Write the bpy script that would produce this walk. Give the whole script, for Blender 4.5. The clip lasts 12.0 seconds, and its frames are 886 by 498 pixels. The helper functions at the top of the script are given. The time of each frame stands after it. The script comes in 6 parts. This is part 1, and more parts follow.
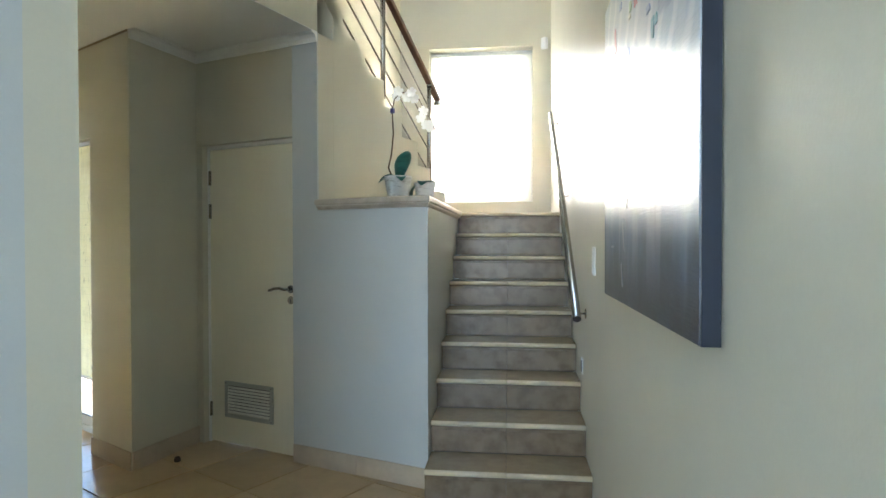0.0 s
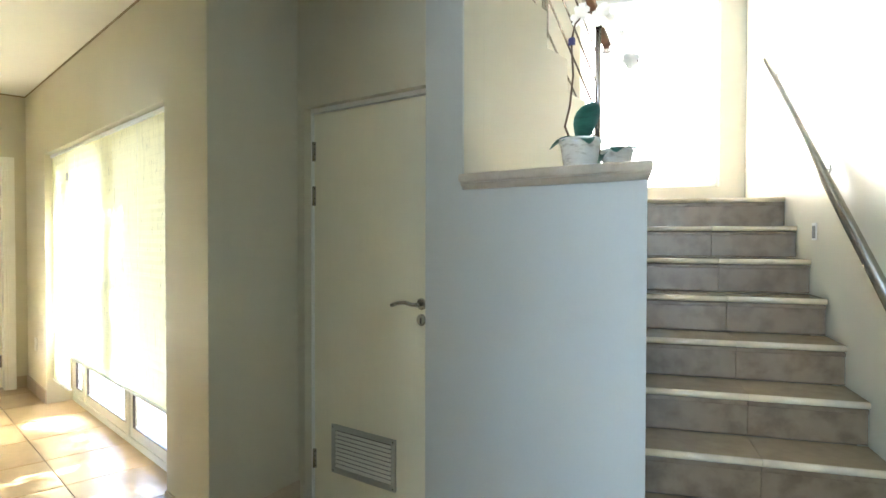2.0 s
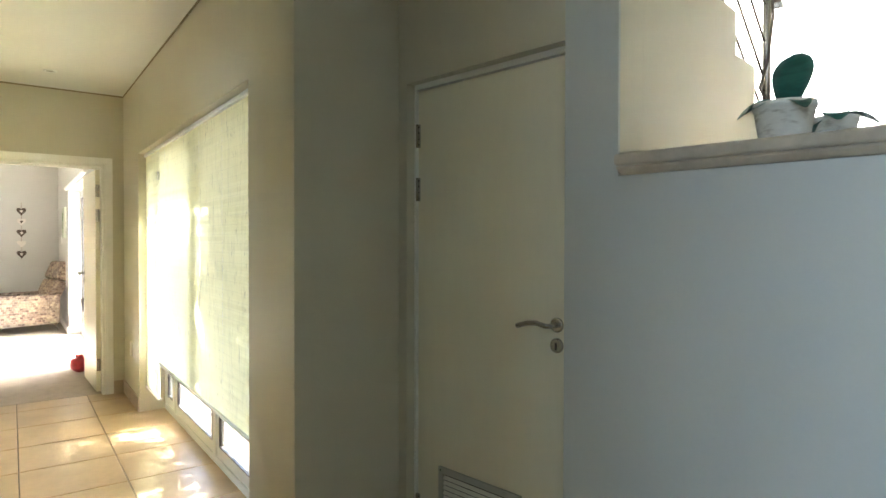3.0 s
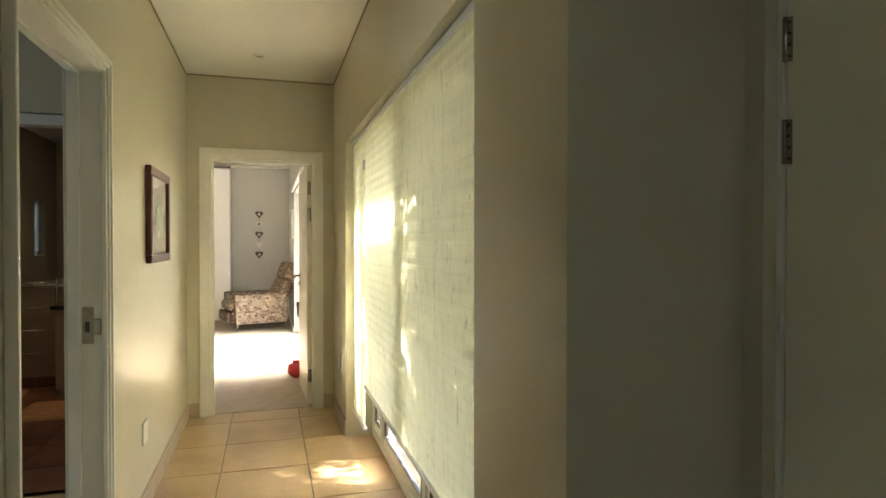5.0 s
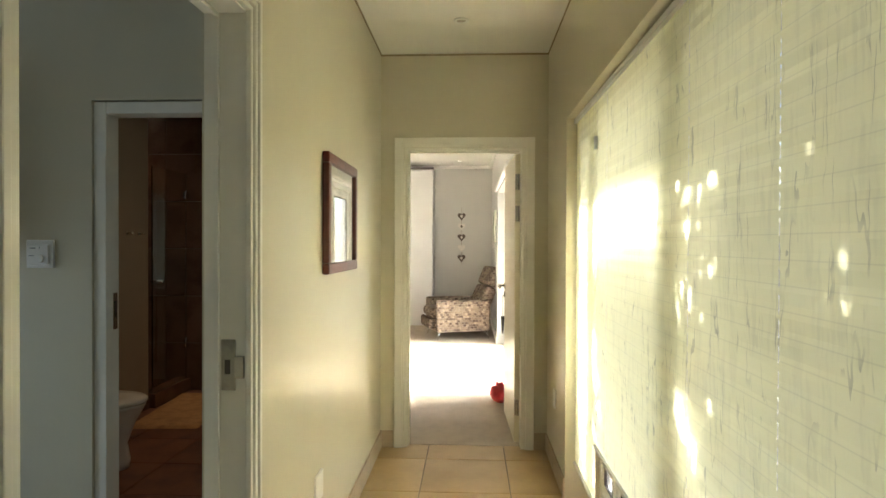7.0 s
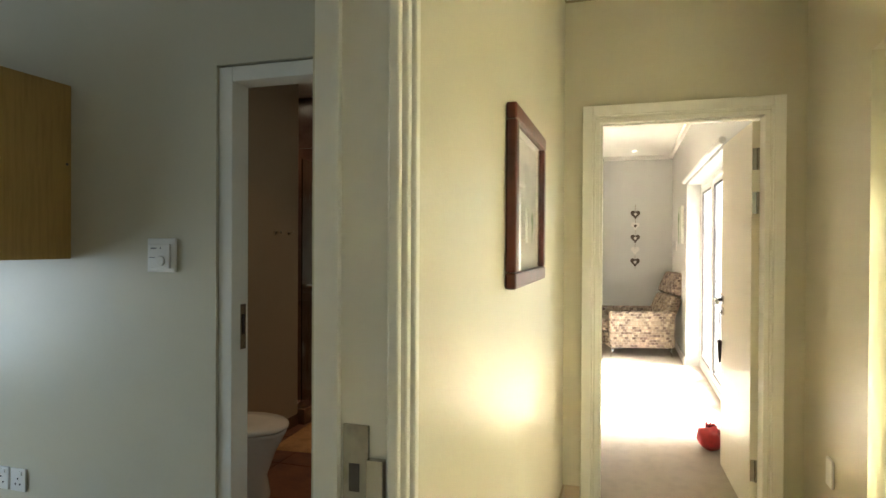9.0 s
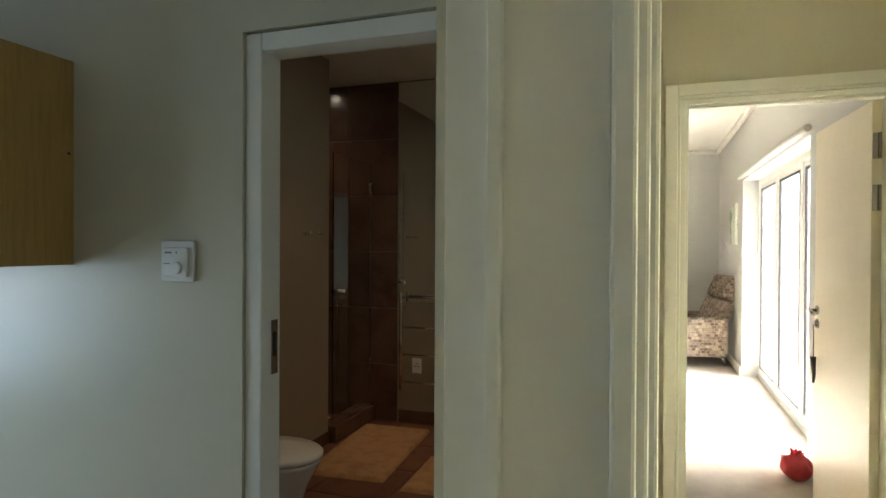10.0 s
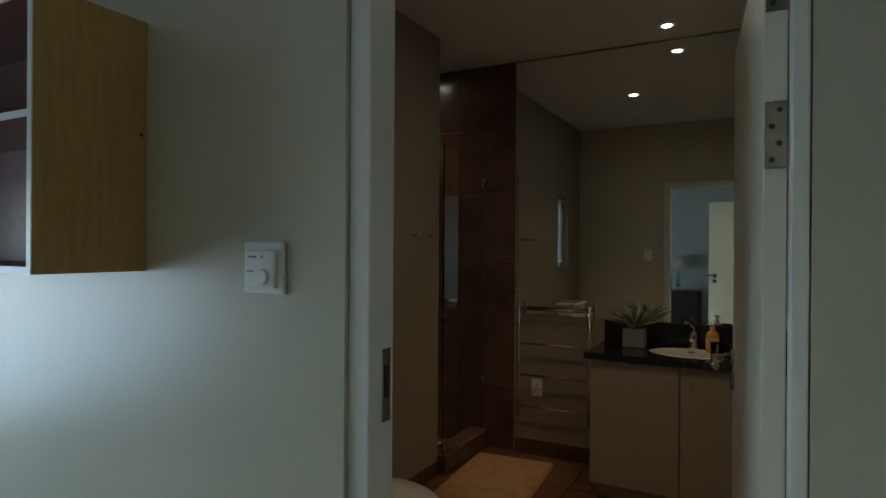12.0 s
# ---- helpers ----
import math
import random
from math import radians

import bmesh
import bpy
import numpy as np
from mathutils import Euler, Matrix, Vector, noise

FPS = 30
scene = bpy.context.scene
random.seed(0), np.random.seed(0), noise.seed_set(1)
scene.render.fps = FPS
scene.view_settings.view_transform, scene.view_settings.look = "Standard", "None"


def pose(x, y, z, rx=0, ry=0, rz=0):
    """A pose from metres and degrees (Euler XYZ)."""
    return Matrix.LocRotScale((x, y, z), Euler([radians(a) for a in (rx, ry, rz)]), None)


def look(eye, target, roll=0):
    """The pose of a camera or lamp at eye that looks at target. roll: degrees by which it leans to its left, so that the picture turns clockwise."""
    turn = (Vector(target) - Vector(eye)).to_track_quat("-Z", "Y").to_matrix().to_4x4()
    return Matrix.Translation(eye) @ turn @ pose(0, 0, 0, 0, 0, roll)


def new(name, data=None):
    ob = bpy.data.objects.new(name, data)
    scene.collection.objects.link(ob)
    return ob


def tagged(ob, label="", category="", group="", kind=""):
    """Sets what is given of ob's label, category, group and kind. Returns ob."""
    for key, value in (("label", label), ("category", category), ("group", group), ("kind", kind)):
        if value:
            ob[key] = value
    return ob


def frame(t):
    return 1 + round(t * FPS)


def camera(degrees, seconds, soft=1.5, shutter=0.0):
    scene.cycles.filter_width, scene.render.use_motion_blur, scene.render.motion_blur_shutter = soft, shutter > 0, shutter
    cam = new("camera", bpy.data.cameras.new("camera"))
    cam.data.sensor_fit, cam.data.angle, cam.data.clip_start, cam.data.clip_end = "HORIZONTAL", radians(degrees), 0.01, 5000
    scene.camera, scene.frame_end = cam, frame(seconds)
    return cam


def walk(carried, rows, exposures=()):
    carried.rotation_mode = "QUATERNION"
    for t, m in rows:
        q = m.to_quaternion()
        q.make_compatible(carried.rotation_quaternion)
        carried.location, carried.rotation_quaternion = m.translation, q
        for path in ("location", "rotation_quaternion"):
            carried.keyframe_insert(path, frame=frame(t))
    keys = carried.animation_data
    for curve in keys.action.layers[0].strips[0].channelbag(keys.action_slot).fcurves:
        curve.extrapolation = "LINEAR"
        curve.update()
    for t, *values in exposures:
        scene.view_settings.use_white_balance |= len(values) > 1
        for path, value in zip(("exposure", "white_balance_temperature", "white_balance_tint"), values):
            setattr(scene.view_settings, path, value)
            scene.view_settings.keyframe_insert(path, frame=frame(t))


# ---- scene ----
cam = camera(73.3, 12.0)
PATH = [
    (0, (0.443, 0.241, 1.395), (-0.727, 1.863, 1.367), -0.1),
    (0.5, (0.193, 0.434, 1.392), (-1.005, 2.035, 1.363), -0.1),
    (1, (-0.064, 0.622, 1.393), (-1.312, 2.184, 1.367), -0.0),
    (1.5, (-0.333, 0.811, 1.389), (-1.661, 2.307, 1.362), 0.0),
    (2, (-0.6, 0.964, 1.382), (-2.031, 2.361, 1.346), 0.1),
    (2.5, (-0.885, 1.096, 1.392), (-2.419, 2.379, 1.358), 0.0),
    (3, (-1.137, 1.224, 1.381), (-2.756, 2.398, 1.352), 0.1),
    (3.5, (-1.395, 1.346, 1.383), (-3.123, 2.353, 1.353), 0.1),
    (3.7, (-1.503, 1.375, 1.38), (-3.27, 2.313, 1.356), -0.1),
    (5.3, (-2.354, 1.541, 1.376), (-4.298, 2.009, 1.352), 0.1),
    (5.5, (-2.441, 1.542, 1.38), (-4.4, 1.942, 1.36), 0.1),
    (6, (-2.69, 1.536, 1.399), (-4.674, 1.791, 1.379), 0.1),
    (6.5, (-2.931, 1.546, 1.399), (-4.928, 1.651, 1.38), 0.2),
    (7, (-3.158, 1.534, 1.391), (-5.155, 1.44, 1.372), 0.2),
    (8.8, (-3.906, 1.299, 1.381), (-5.822, 0.728, 1.365), 0.3),
    (9, (-3.989, 1.235, 1.381), (-5.901, 0.647, 1.367), 0.3),
    (9.5, (-4.166, 1.089, 1.396), (-6.064, 0.461, 1.38), 0.3),
    (10, (-4.341, 0.944, 1.393), (-6.232, 0.294, 1.378), 0.3),
    (10.5, (-4.527, 0.804, 1.378), (-6.404, 0.114, 1.368), 0.5),
    (11, (-4.666, 0.702, 1.373), (-6.519, -0.052, 1.367), 0.3),
    (11.5, (-4.75, 0.615, 1.377), (-6.565, -0.225, 1.373), 0.4),
    (12, (-4.806, 0.582, 1.387), (-6.57, -0.361, 1.384), 0.4),
]
EXPOSURES = [(0.0, 3.42, 5900, 9), (0.5, 3.75, 5830, 9), (1.5, 4.1, 5850, 9), (2.5, 3.7, 6000, 9), (3.5, 3.0, 6250, 9), (5.5, 2.34, 6850, 9), (6.0, 2.1, 6900, 9), (6.5, 2.25, 6750, 8), (7.0, 2.7, 6500, 8), (9.0, 3.05, 6550, 8), (9.5, 3.1, 6450, 8), (10.0, 2.95, 6100, 6), (10.5, 2.87, 5800, 4), (11.0, 2.95, 5650, 3), (11.5, 2.8, 5680, 3), (12.0, 2.55, 5750, 3)]
walk(cam, [(t, look(eye, target, roll)) for t, eye, target, roll in PATH], EXPOSURES)

# ---- light ----
SUN_UP = 36.0
world = bpy.data.worlds.new("world")
scene.world = world
world.use_nodes = True
wn = world.node_tree
sky = wn.nodes.new("ShaderNodeTexSky")
sky.sky_type = "NISHITA"
sky.sun_disc = False
sky.sun_elevation = radians(SUN_UP)
sky.sun_rotation = 0.0
wn.links.new(sky.outputs[0], wn.nodes["Background"].inputs[0])
wn.nodes["Background"].inputs[1].default_value = 0.15
sun = new("sun", bpy.data.lights.new("sun", "SUN"))
sun.data.energy, sun.data.angle, sun.data.color = 5.0, radians(0.5), (1.0, 0.95, 0.86)
sun.matrix_world = look((0, 20 * math.cos(radians(SUN_UP)), 20 * math.sin(radians(SUN_UP))), (0, 0, 0))


def window_light(place, target, w, h, watts, colour=(0.80, 0.90, 1.0)):
    """Sky light that enters by a window opening."""
    lamp = new("window_light", bpy.data.lights.new("window_light", "AREA"))
    lamp.data.shape, lamp.data.size, lamp.data.size_y, lamp.data.energy, lamp.data.color = "RECTANGLE", w, h, watts, colour
    lamp.matrix_world = look(place, target)
    return lamp


def spot(place, watts, colour=(1.0, 0.64, 0.35)):
    lamp = new("downlight_beam", bpy.data.lights.new("downlight_beam", "SPOT"))
    lamp.data.energy, lamp.data.spot_size, lamp.data.spot_blend, lamp.data.shadow_soft_size, lamp.data.color = watts, radians(95), 0.6, 0.03, colour
    lamp.matrix_world = look(place, (place[0], place[1], 0))
    return lamp


window_light((1.2, -3.04, 1.35), (1.2, 0, 1.2), 2.4, 2.1, 4.2, (0.52, 0.76, 1.0))
# fill for the top of the stairwell, at an added unseen upper window
window_light((1.2, -3.04, 4.1), (0.0, 2.0, 3.6), 2.4, 1.4, 5)
window_light((-4.8, -3.24, 1.0), (-4.8, 0, 0.8), 1.6, 1.2, 3.1, (0.64, 0.82, 1.0))
for px, py in ((-8.40, 0.10), (-7.39, -0.36), (-7.39, 0.45), (-8.30, -1.65)):
    spot((px, py, 2.62), 0.8 if py < -1 else 1.3)


# ---- materials ----
def material(name, colour, rough=0.6, metal=0.0, vary=0.06, scale=3.0, bump=0.0, bump_scale=60.0, stretch=(1, 1, 1), fine=0.04, fine_scale=40.0,
             second=None, second_at=(0.45, 0.65), per_object=0.0, spec=0.5, coat=0.0):
    """A surface with large stains and fine grain in its colour, and fine relief."""
    m = bpy.data.materials.new(name)
    m.use_nodes = True
    nt = m.node_tree
    n, l = nt.nodes, nt.links
    b = n["Principled BSDF"]
    b.inputs["Roughness"].default_value = rough
    b.inputs["Metallic"].default_value = metal
    b.inputs["Specular IOR Level"].default_value = spec
    b.inputs["Coat Weight"].default_value = coat
    tc = n.new("ShaderNodeTexCoord")
    geo = n.new("ShaderNodeNewGeometry")
    mp = n.new("ShaderNodeMapping")
    mp.inputs["Scale"].default_value = stretch
    if per_object:
        l.new(tc.outputs["Object"], mp.inputs["Vector"])
        info = n.new("ShaderNodeObjectInfo")
        add = n.new("ShaderNodeVectorMath")
        add.operation = "MULTIPLY_ADD"
        add.inputs[1].default_value = (37.0, 17.0, 23.0)
        l.new(info.outputs["Random"], add.inputs[0])
        l.new(mp.outputs[0], add.inputs[2])
        place = add.outputs[0]
    else:
        l.new(geo.outputs["Position"], mp.inputs["Vector"])
        place = mp.outputs[0]
    big, small = n.new("ShaderNodeTexNoise"), n.new("ShaderNodeTexNoise")
    big.inputs["Scale"].default_value, big.inputs["Detail"].default_value = scale, 6
    small.inputs["Scale"].default_value, small.inputs["Detail"].default_value = fine_scale, 4
    l.new(place, big.inputs["Vector"])
    l.new(place, small.inputs["Vector"])
    ramp = n.new("ShaderNodeValToRGB")
    e = ramp.color_ramp.elements
    other = second or tuple(c * (1 - vary) for c in colour)
    e[0].position, e[1].position = second_at
    e[0].color, e[1].color = (*colour, 1), (*other, 1)
    l.new(big.outputs["Fac"], ramp.inputs["Fac"])
    mix = n.new("ShaderNodeHueSaturation")
    l.new(ramp.outputs["Color"], mix.inputs["Color"])
    mr = n.new("ShaderNodeMapRange")
    mr.inputs["To Min"].default_value, mr.inputs["To Max"].default_value = 1 - fine * 2, 1 + fine * 2
    l.new(small.outputs["Fac"], mr.inputs["Value"])
    value = mr.outputs[0]
    if per_object:
        mo = n.new("ShaderNodeMapRange")
        mo.inputs["To Min"].default_value, mo.inputs["To Max"].default_value = 1 - per_object, 1 + per_object
        l.new(info.outputs["Random"], mo.inputs["Value"])
        mul = n.new("ShaderNodeMath")
        mul.operation = "MULTIPLY"
        l.new(value, mul.inputs[0])
        l.new(mo.outputs[0], mul.inputs[1])
        value = mul.outputs[0]
    l.new(value, mix.inputs["Value"])
    l.new(mix.outputs[0], b.inputs["Base Color"])
    if bump:
        bn = n.new("ShaderNodeTexNoise")
        bn.inputs["Scale"].default_value, bn.inputs["Detail"].default_value = bump_scale, 5
        l.new(place, bn.inputs["Vector"])
        bp = n.new("ShaderNodeBump")
        bp.inputs["Strength"].default_value, bp.inputs["Distance"].default_value = bump, 0.004
        l.new(bn.outputs["Fac"], bp.inputs["Height"])
        l.new(bp.outputs[0], b.inputs["Normal"])
    return m


def fabric(name, colour, through_it, slub=0.1, threads=0.0):
    """Thin cloth that lets light through, with a woven grain and slubs."""
    m = bpy.data.materials.new(name)
    m.use_nodes = True
    nt = m.node_tree
    n, l = nt.nodes, nt.links
    out = n["Material Output"]
    n.remove(n["Principled BSDF"])
    geo = n.new("ShaderNodeNewGeometry")
    mp = n.new("ShaderNodeMapping")
    mp.inputs["Scale"].default_value = (55, 55, 5.0)
    l.new(geo.outputs["Position"], mp.inputs["Vector"])
    slubs = n.new("ShaderNodeTexNoise")
    slubs.inputs["Scale"].default_value, slubs.inputs["Detail"].default_value = 1.6, 7
    l.new(mp.outputs[0], slubs.inputs["Vector"])
    mp2 = n.new("ShaderNodeMapping")
    mp2.inputs["Scale"].default_value = (14, 14, 3)
    l.new(geo.outputs["Position"], mp2.inputs["Vector"])
    lines = n.new("ShaderNodeTexNoise")
    lines.inputs["Scale"].default_value, lines.inputs["Detail"].default_value = 1.7, 6
    l.new(mp2.outputs[0], lines.inputs["Vector"])
    both = n.new("ShaderNodeMath")
    l.new(slubs.outputs["Fac"], both.inputs[0])
    l.new(lines.outputs["Fac"], both.inputs[1])
    ramp = n.new("ShaderNodeValToRGB")
    e = ramp.color_ramp.elements
    e[0].position, e[1].position = 0.40 * 2, 0.52 * 2
    ramp.color_ramp.elements[1].position = 1.0
    e[0].color = (*[c * (1 - slub * 2.2) for c in colour], 1)
    e[1].color = (*colour, 1)
    l.new(both.outputs[0], ramp.inputs["Fac"])
    if threads:
        # dark slub threads wander up the cloth, fold shade is painted as fine lines
        last = ramp.outputs[0]
        for scale3, wide, level in (((9, 9, 0.9), 0.008, 0.5), ((6, 6, 0.7), 0.006, 0.42)):
            mp4 = n.new("ShaderNodeMapping")
            mp4.inputs["Scale"].default_value = scale3
            l.new(geo.outputs["Position"], mp4.inputs["Vector"])
            th = n.new("ShaderNodeTexNoise")
            th.inputs["Scale"].default_value, th.inputs["Detail"].default_value = 1.6, 3
            l.new(mp4.outputs[0], th.inputs["Vector"])
            near = n.new("ShaderNodeMath")
            near.operation = "COMPARE"
            near.inputs[1].default_value, near.inputs[2].default_value = level, wide
            l.new(th.outputs["Fac"], near.inputs[0])
            part_of = n.new("ShaderNodeMath")
            part_of.operation = "MULTIPLY"
            l.new(near.outputs[0], part_of.inputs[0])
            patch = n.new("ShaderNodeTexNoise")
            patch.inputs["Scale"].default_value, patch.inputs["Detail"].default_value = 3.0 + scale3[0], 2
            l.new(geo.outputs["Position"], patch.inputs["Vector"])
            pr = n.new("ShaderNodeMapRange")
            pr.inputs["From Min"].default_value, pr.inputs["From Max"].default_value, pr.inputs["To Max"].default_value = 0.46, 0.62, threads
            l.new(patch.outputs["Fac"], pr.inputs["Value"])
            l.new(pr.outputs[0], part_of.inputs[1])
            dark = n.new("ShaderNodeMix")
            dark.data_type = "RGBA"
            l.new(part_of.outputs[0], dark.inputs[0])
            l.new(last, dark.inputs[6])
            dark.inputs[7].default_value = (*[c * 0.35 for c in colour], 1)
            last = dark.outputs[2]
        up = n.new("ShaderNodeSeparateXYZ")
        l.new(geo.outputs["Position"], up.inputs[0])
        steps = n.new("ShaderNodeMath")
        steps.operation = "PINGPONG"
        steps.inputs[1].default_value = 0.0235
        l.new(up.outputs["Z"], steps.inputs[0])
        # darkens the cloth's colour at each fold in place of shade
        crease_shade = n.new("ShaderNodeMapRange")
        crease_shade.inputs["From Min"].default_value, crease_shade.inputs["From Max"].default_value, crease_shade.inputs["To Min"].default_value, crease_shade.inputs["To Max"].default_value = 0.0005, 0.0018, 0.17, 0.0
        l.new(steps.outputs[0], crease_shade.inputs["Value"])
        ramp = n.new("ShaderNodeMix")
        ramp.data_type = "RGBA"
        l.new(crease_shade.outputs[0], ramp.inputs[0])
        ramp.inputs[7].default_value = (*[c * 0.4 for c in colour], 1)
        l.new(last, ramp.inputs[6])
    cloth_out = ramp.outputs[2] if threads else ramp.outputs[0]
    dif, tra, mix = n.new("ShaderNodeBsdfDiffuse"), n.new("ShaderNodeBsdfTranslucent"), n.new("ShaderNodeMixShader")
    l.new(cloth_out, dif.inputs["Color"])
    l.new(cloth_out, tra.inputs["Color"])
    mix.inputs[0].default_value = through_it
    l.new(dif.outputs[0], mix.inputs[1])
    l.new(tra.outputs[0], mix.inputs[2])
    l.new(mix.outputs[0], out.inputs["Surface"])
    return m


def glass(name, tint=(1, 1, 1), rough=0.0):
    m = bpy.data.materials.new(name)
    m.use_nodes = True
    b = m.node_tree.nodes["Principled BSDF"]
    b.inputs["Base Color"].default_value = (*tint, 1)
    b.inputs["Transmission Weight"].default_value = 1.0
    b.inputs["Roughness"].default_value = rough
    b.inputs["IOR"].default_value = 1.45
    return m


def glow(name, colour, strength):
    m = bpy.data.materials.new(name)
    m.use_nodes = True
    b = m.node_tree.nodes["Principled BSDF"]
    b.inputs["Base Color"].default_value = (*colour, 1)
    b.inputs["Emission Color"].default_value = (*colour, 1)
    b.inputs["Emission Strength"].default_value = strength
    return m


PAINT = material("wall_paint", (0.615, 0.570, 0.445), 0.33, vary=0.05, scale=1.3, bump=0.10, bump_scale=130, fine=0.012, fine_scale=90)
# hall's cool sky light mixed into the wall paint; bedroom walls are grey
COOLLIT_GREY = material("coollit_and_grey_paint", (0.545, 0.550, 0.525), 0.34, vary=0.04, scale=1.3, bump=0.10, bump_scale=130, fine=0.012, fine_scale=90)
CEIL = material("ceiling_paint", (0.80, 0.79, 0.75), 0.8, vary=0.03, scale=1.0, bump=0.06, bump_scale=120, fine=0.01)
TRIM = material("trim_paint", (0.85, 0.83, 0.77), 0.35, vary=0.04, scale=2.5, bump=0.05, bump_scale=40, fine=0.015)
DOOR = material("door_paint", (0.84, 0.79, 0.63), 0.38, vary=0.03, scale=2.0, bump=0.06, bump_scale=30, stretch=(1, 1, 0.15), fine=0.012)
TILE = material("floor_tile", (0.53, 0.38, 0.21), 0.28, second=(0.41, 0.28, 0.145), scale=3.2, second_at=(0.38, 0.68), bump=0.08, bump_scale=35, fine=0.04, fine_scale=22, per_object=0.05)
GROUT = material("grout", (0.22, 0.18, 0.14), 0.9, vary=0.2, scale=20)
# treads lighter for grazing window light, risers darker for shade, in the colour
LIT_TREAD = material("lit_tread_stone", (0.38, 0.285, 0.165), 0.22, second=(0.34, 0.25, 0.145), scale=9, second_at=(0.42, 0.64), bump=0.05, bump_scale=30, fine=0.05, fine_scale=25, per_object=0.05)
SHADED_STONE = material("shaded_stair_stone", (0.20, 0.138, 0.080), 0.26, second=(0.14, 0.094, 0.052), scale=11, second_at=(0.44, 0.66), bump=0.06, bump_scale=30, fine=0.05, fine_scale=25, per_object=0.06)
# pale stone, made paler still by the highlight put into its colour
NOSE_GLINT = material("nosing_glint_stone", (0.66, 0.54, 0.36), 0.14, second=(0.52, 0.43, 0.32), scale=7, bump=0.05, bump_scale=50, fine=0.04)
LEDGE = material("ledge_stone", (0.52, 0.45, 0.36), 0.35, second=(0.40, 0.34, 0.27), scale=7, bump=0.08, bump_scale=50, fine=0.05)
SKIRT = material("skirting_stone", (0.50, 0.40, 0.29), 0.35, second=(0.42, 0.33, 0.24), scale=5, bump=0.05, fine=0.05, per_object=0.05)
STEEL = material("brushed_steel", (0.47, 0.45, 0.42), 0.24, 1.0, vary=0.1, scale=8, bump=0.04, bump_scale=200, stretch=(1, 1, 0.2), fine=0.03)
WORN = material("worn_steel", (0.40, 0.37, 0.32), 0.36, 1.0, vary=0.2, scale=30, fine=0.05)
CHROME = material("chrome", (0.80, 0.80, 0.80), 0.08, 1.0, vary=0.04, fine=0.01)
DARKMETAL = material("dark_metal", (0.10, 0.09, 0.09), 0.45, 0.8, vary=0.2)
ALU = material("white_aluminium", (0.78, 0.79, 0.78), 0.35, vary=0.03, fine=0.01)
GRILLE = material("grille_grey", (0.46, 0.46, 0.42), 0.45, 0.3, vary=0.05)
SLAT = material("grille_slat", (0.74, 0.73, 0.66), 0.4, 0.0, vary=0.05)
GAP_SHADE = material("gap_shade_strip", (0.32, 0.26, 0.17), 0.8, vary=0.1)
WHITE = material("white_plastic", (0.82, 0.81, 0.78), 0.35, vary=0.02, fine=0.008)
GREYP = material("grey_mark", (0.16, 0.17, 0.18), 0.5, vary=0.05)
RAILWOOD = material("rail_wood", (0.20, 0.09, 0.045), 0.35, vary=0.35, scale=4, stretch=(8, 8, 1), bump=0.05, fine=0.06)
FRAMEWOOD = material("frame_wood", (0.12, 0.028, 0.02), 0.32, vary=0.4, scale=6, stretch=(6, 6, 1), bump=0.08, fine=0.06)
OAK = material("oak_veneer", (0.46, 0.285, 0.085), 0.5, second=(0.40, 0.245, 0.068), scale=9, stretch=(7, 7, 0.5), bump=0.06, fine=0.06)
REDWOOD = material("red_brown_board", (0.17, 0.055, 0.035), 0.45, vary=0.25, scale=5, stretch=(1, 5, 5), fine=0.05)
CARPET = material("carpet", (0.52, 0.45, 0.37), 0.95, vary=0.10, scale=9, bump=0.9, bump_scale=420, fine=0.12, fine_scale=260, spec=0.1)
BROWNTILE = material("brown_wall_tile", (0.15, 0.085, 0.062), 0.22, second=(0.105, 0.055, 0.040), scale=4, bump=0.05, bump_scale=20, fine=0.08, per_object=0.06)
BATHFLOOR = material("bath_floor_tile", (0.20, 0.09, 0.055), 0.45, spec=0.2, second=(0.12, 0.055, 0.040), scale=4, bump=0.05, fine=0.08, per_object=0.08)
BATHPAINT = material("bath_paint", (0.31, 0.265, 0.205), 0.5, vary=0.06, scale=1.4, bump=0.08, bump_scale=120, fine=0.015)
GRANITE = material("black_granite", (0.012, 0.012, 0.013), 0.12, second=(0.03, 0.03, 0.03), scale=80, vary=0.4, fine=0.3, fine_scale=300)
VANITY = material("vanity_board", (0.42, 0.37, 0.29), 0.4, vary=0.04, scale=2, fine=0.02)
CERAMIC = material("ceramic", (0.80, 0.79, 0.75), 0.12, vary=0.02, fine=0.006, coat=0.3)
MAT = material("bath_mat", (0.52, 0.31, 0.16), 0.95, vary=0.2, scale=14, bump=1.0, bump_scale=160, fine=0.14, fine_scale=120, spec=0.1)
MIRROR = material("mirror", (0.86, 0.88, 0.87), 0.015, 1.0, vary=0.01, fine=0.002)
CLEAR = glass("clear_glass")
SHOWERGLASS = glass("shower_glass", (0.86, 0.90, 0.88))
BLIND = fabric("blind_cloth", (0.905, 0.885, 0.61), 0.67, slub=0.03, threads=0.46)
SCREEN = fabric("screen_cloth", (0.95, 0.94, 0.91), 0.88, slub=0.02)
ORCHID_LEAF = material("orchid_leaf", (0.04, 0.18, 0.145), 0.32, vary=0.3, scale=14, stretch=(1, 1, 3), bump=0.05, fine=0.05)
PETAL = fabric("orchid_petal", (0.93, 0.93, 0.92), 0.72, slub=0.01)
STEM = material("orchid_stem", (0.11, 0.07, 0.04), 0.5, vary=0.3, scale=60)
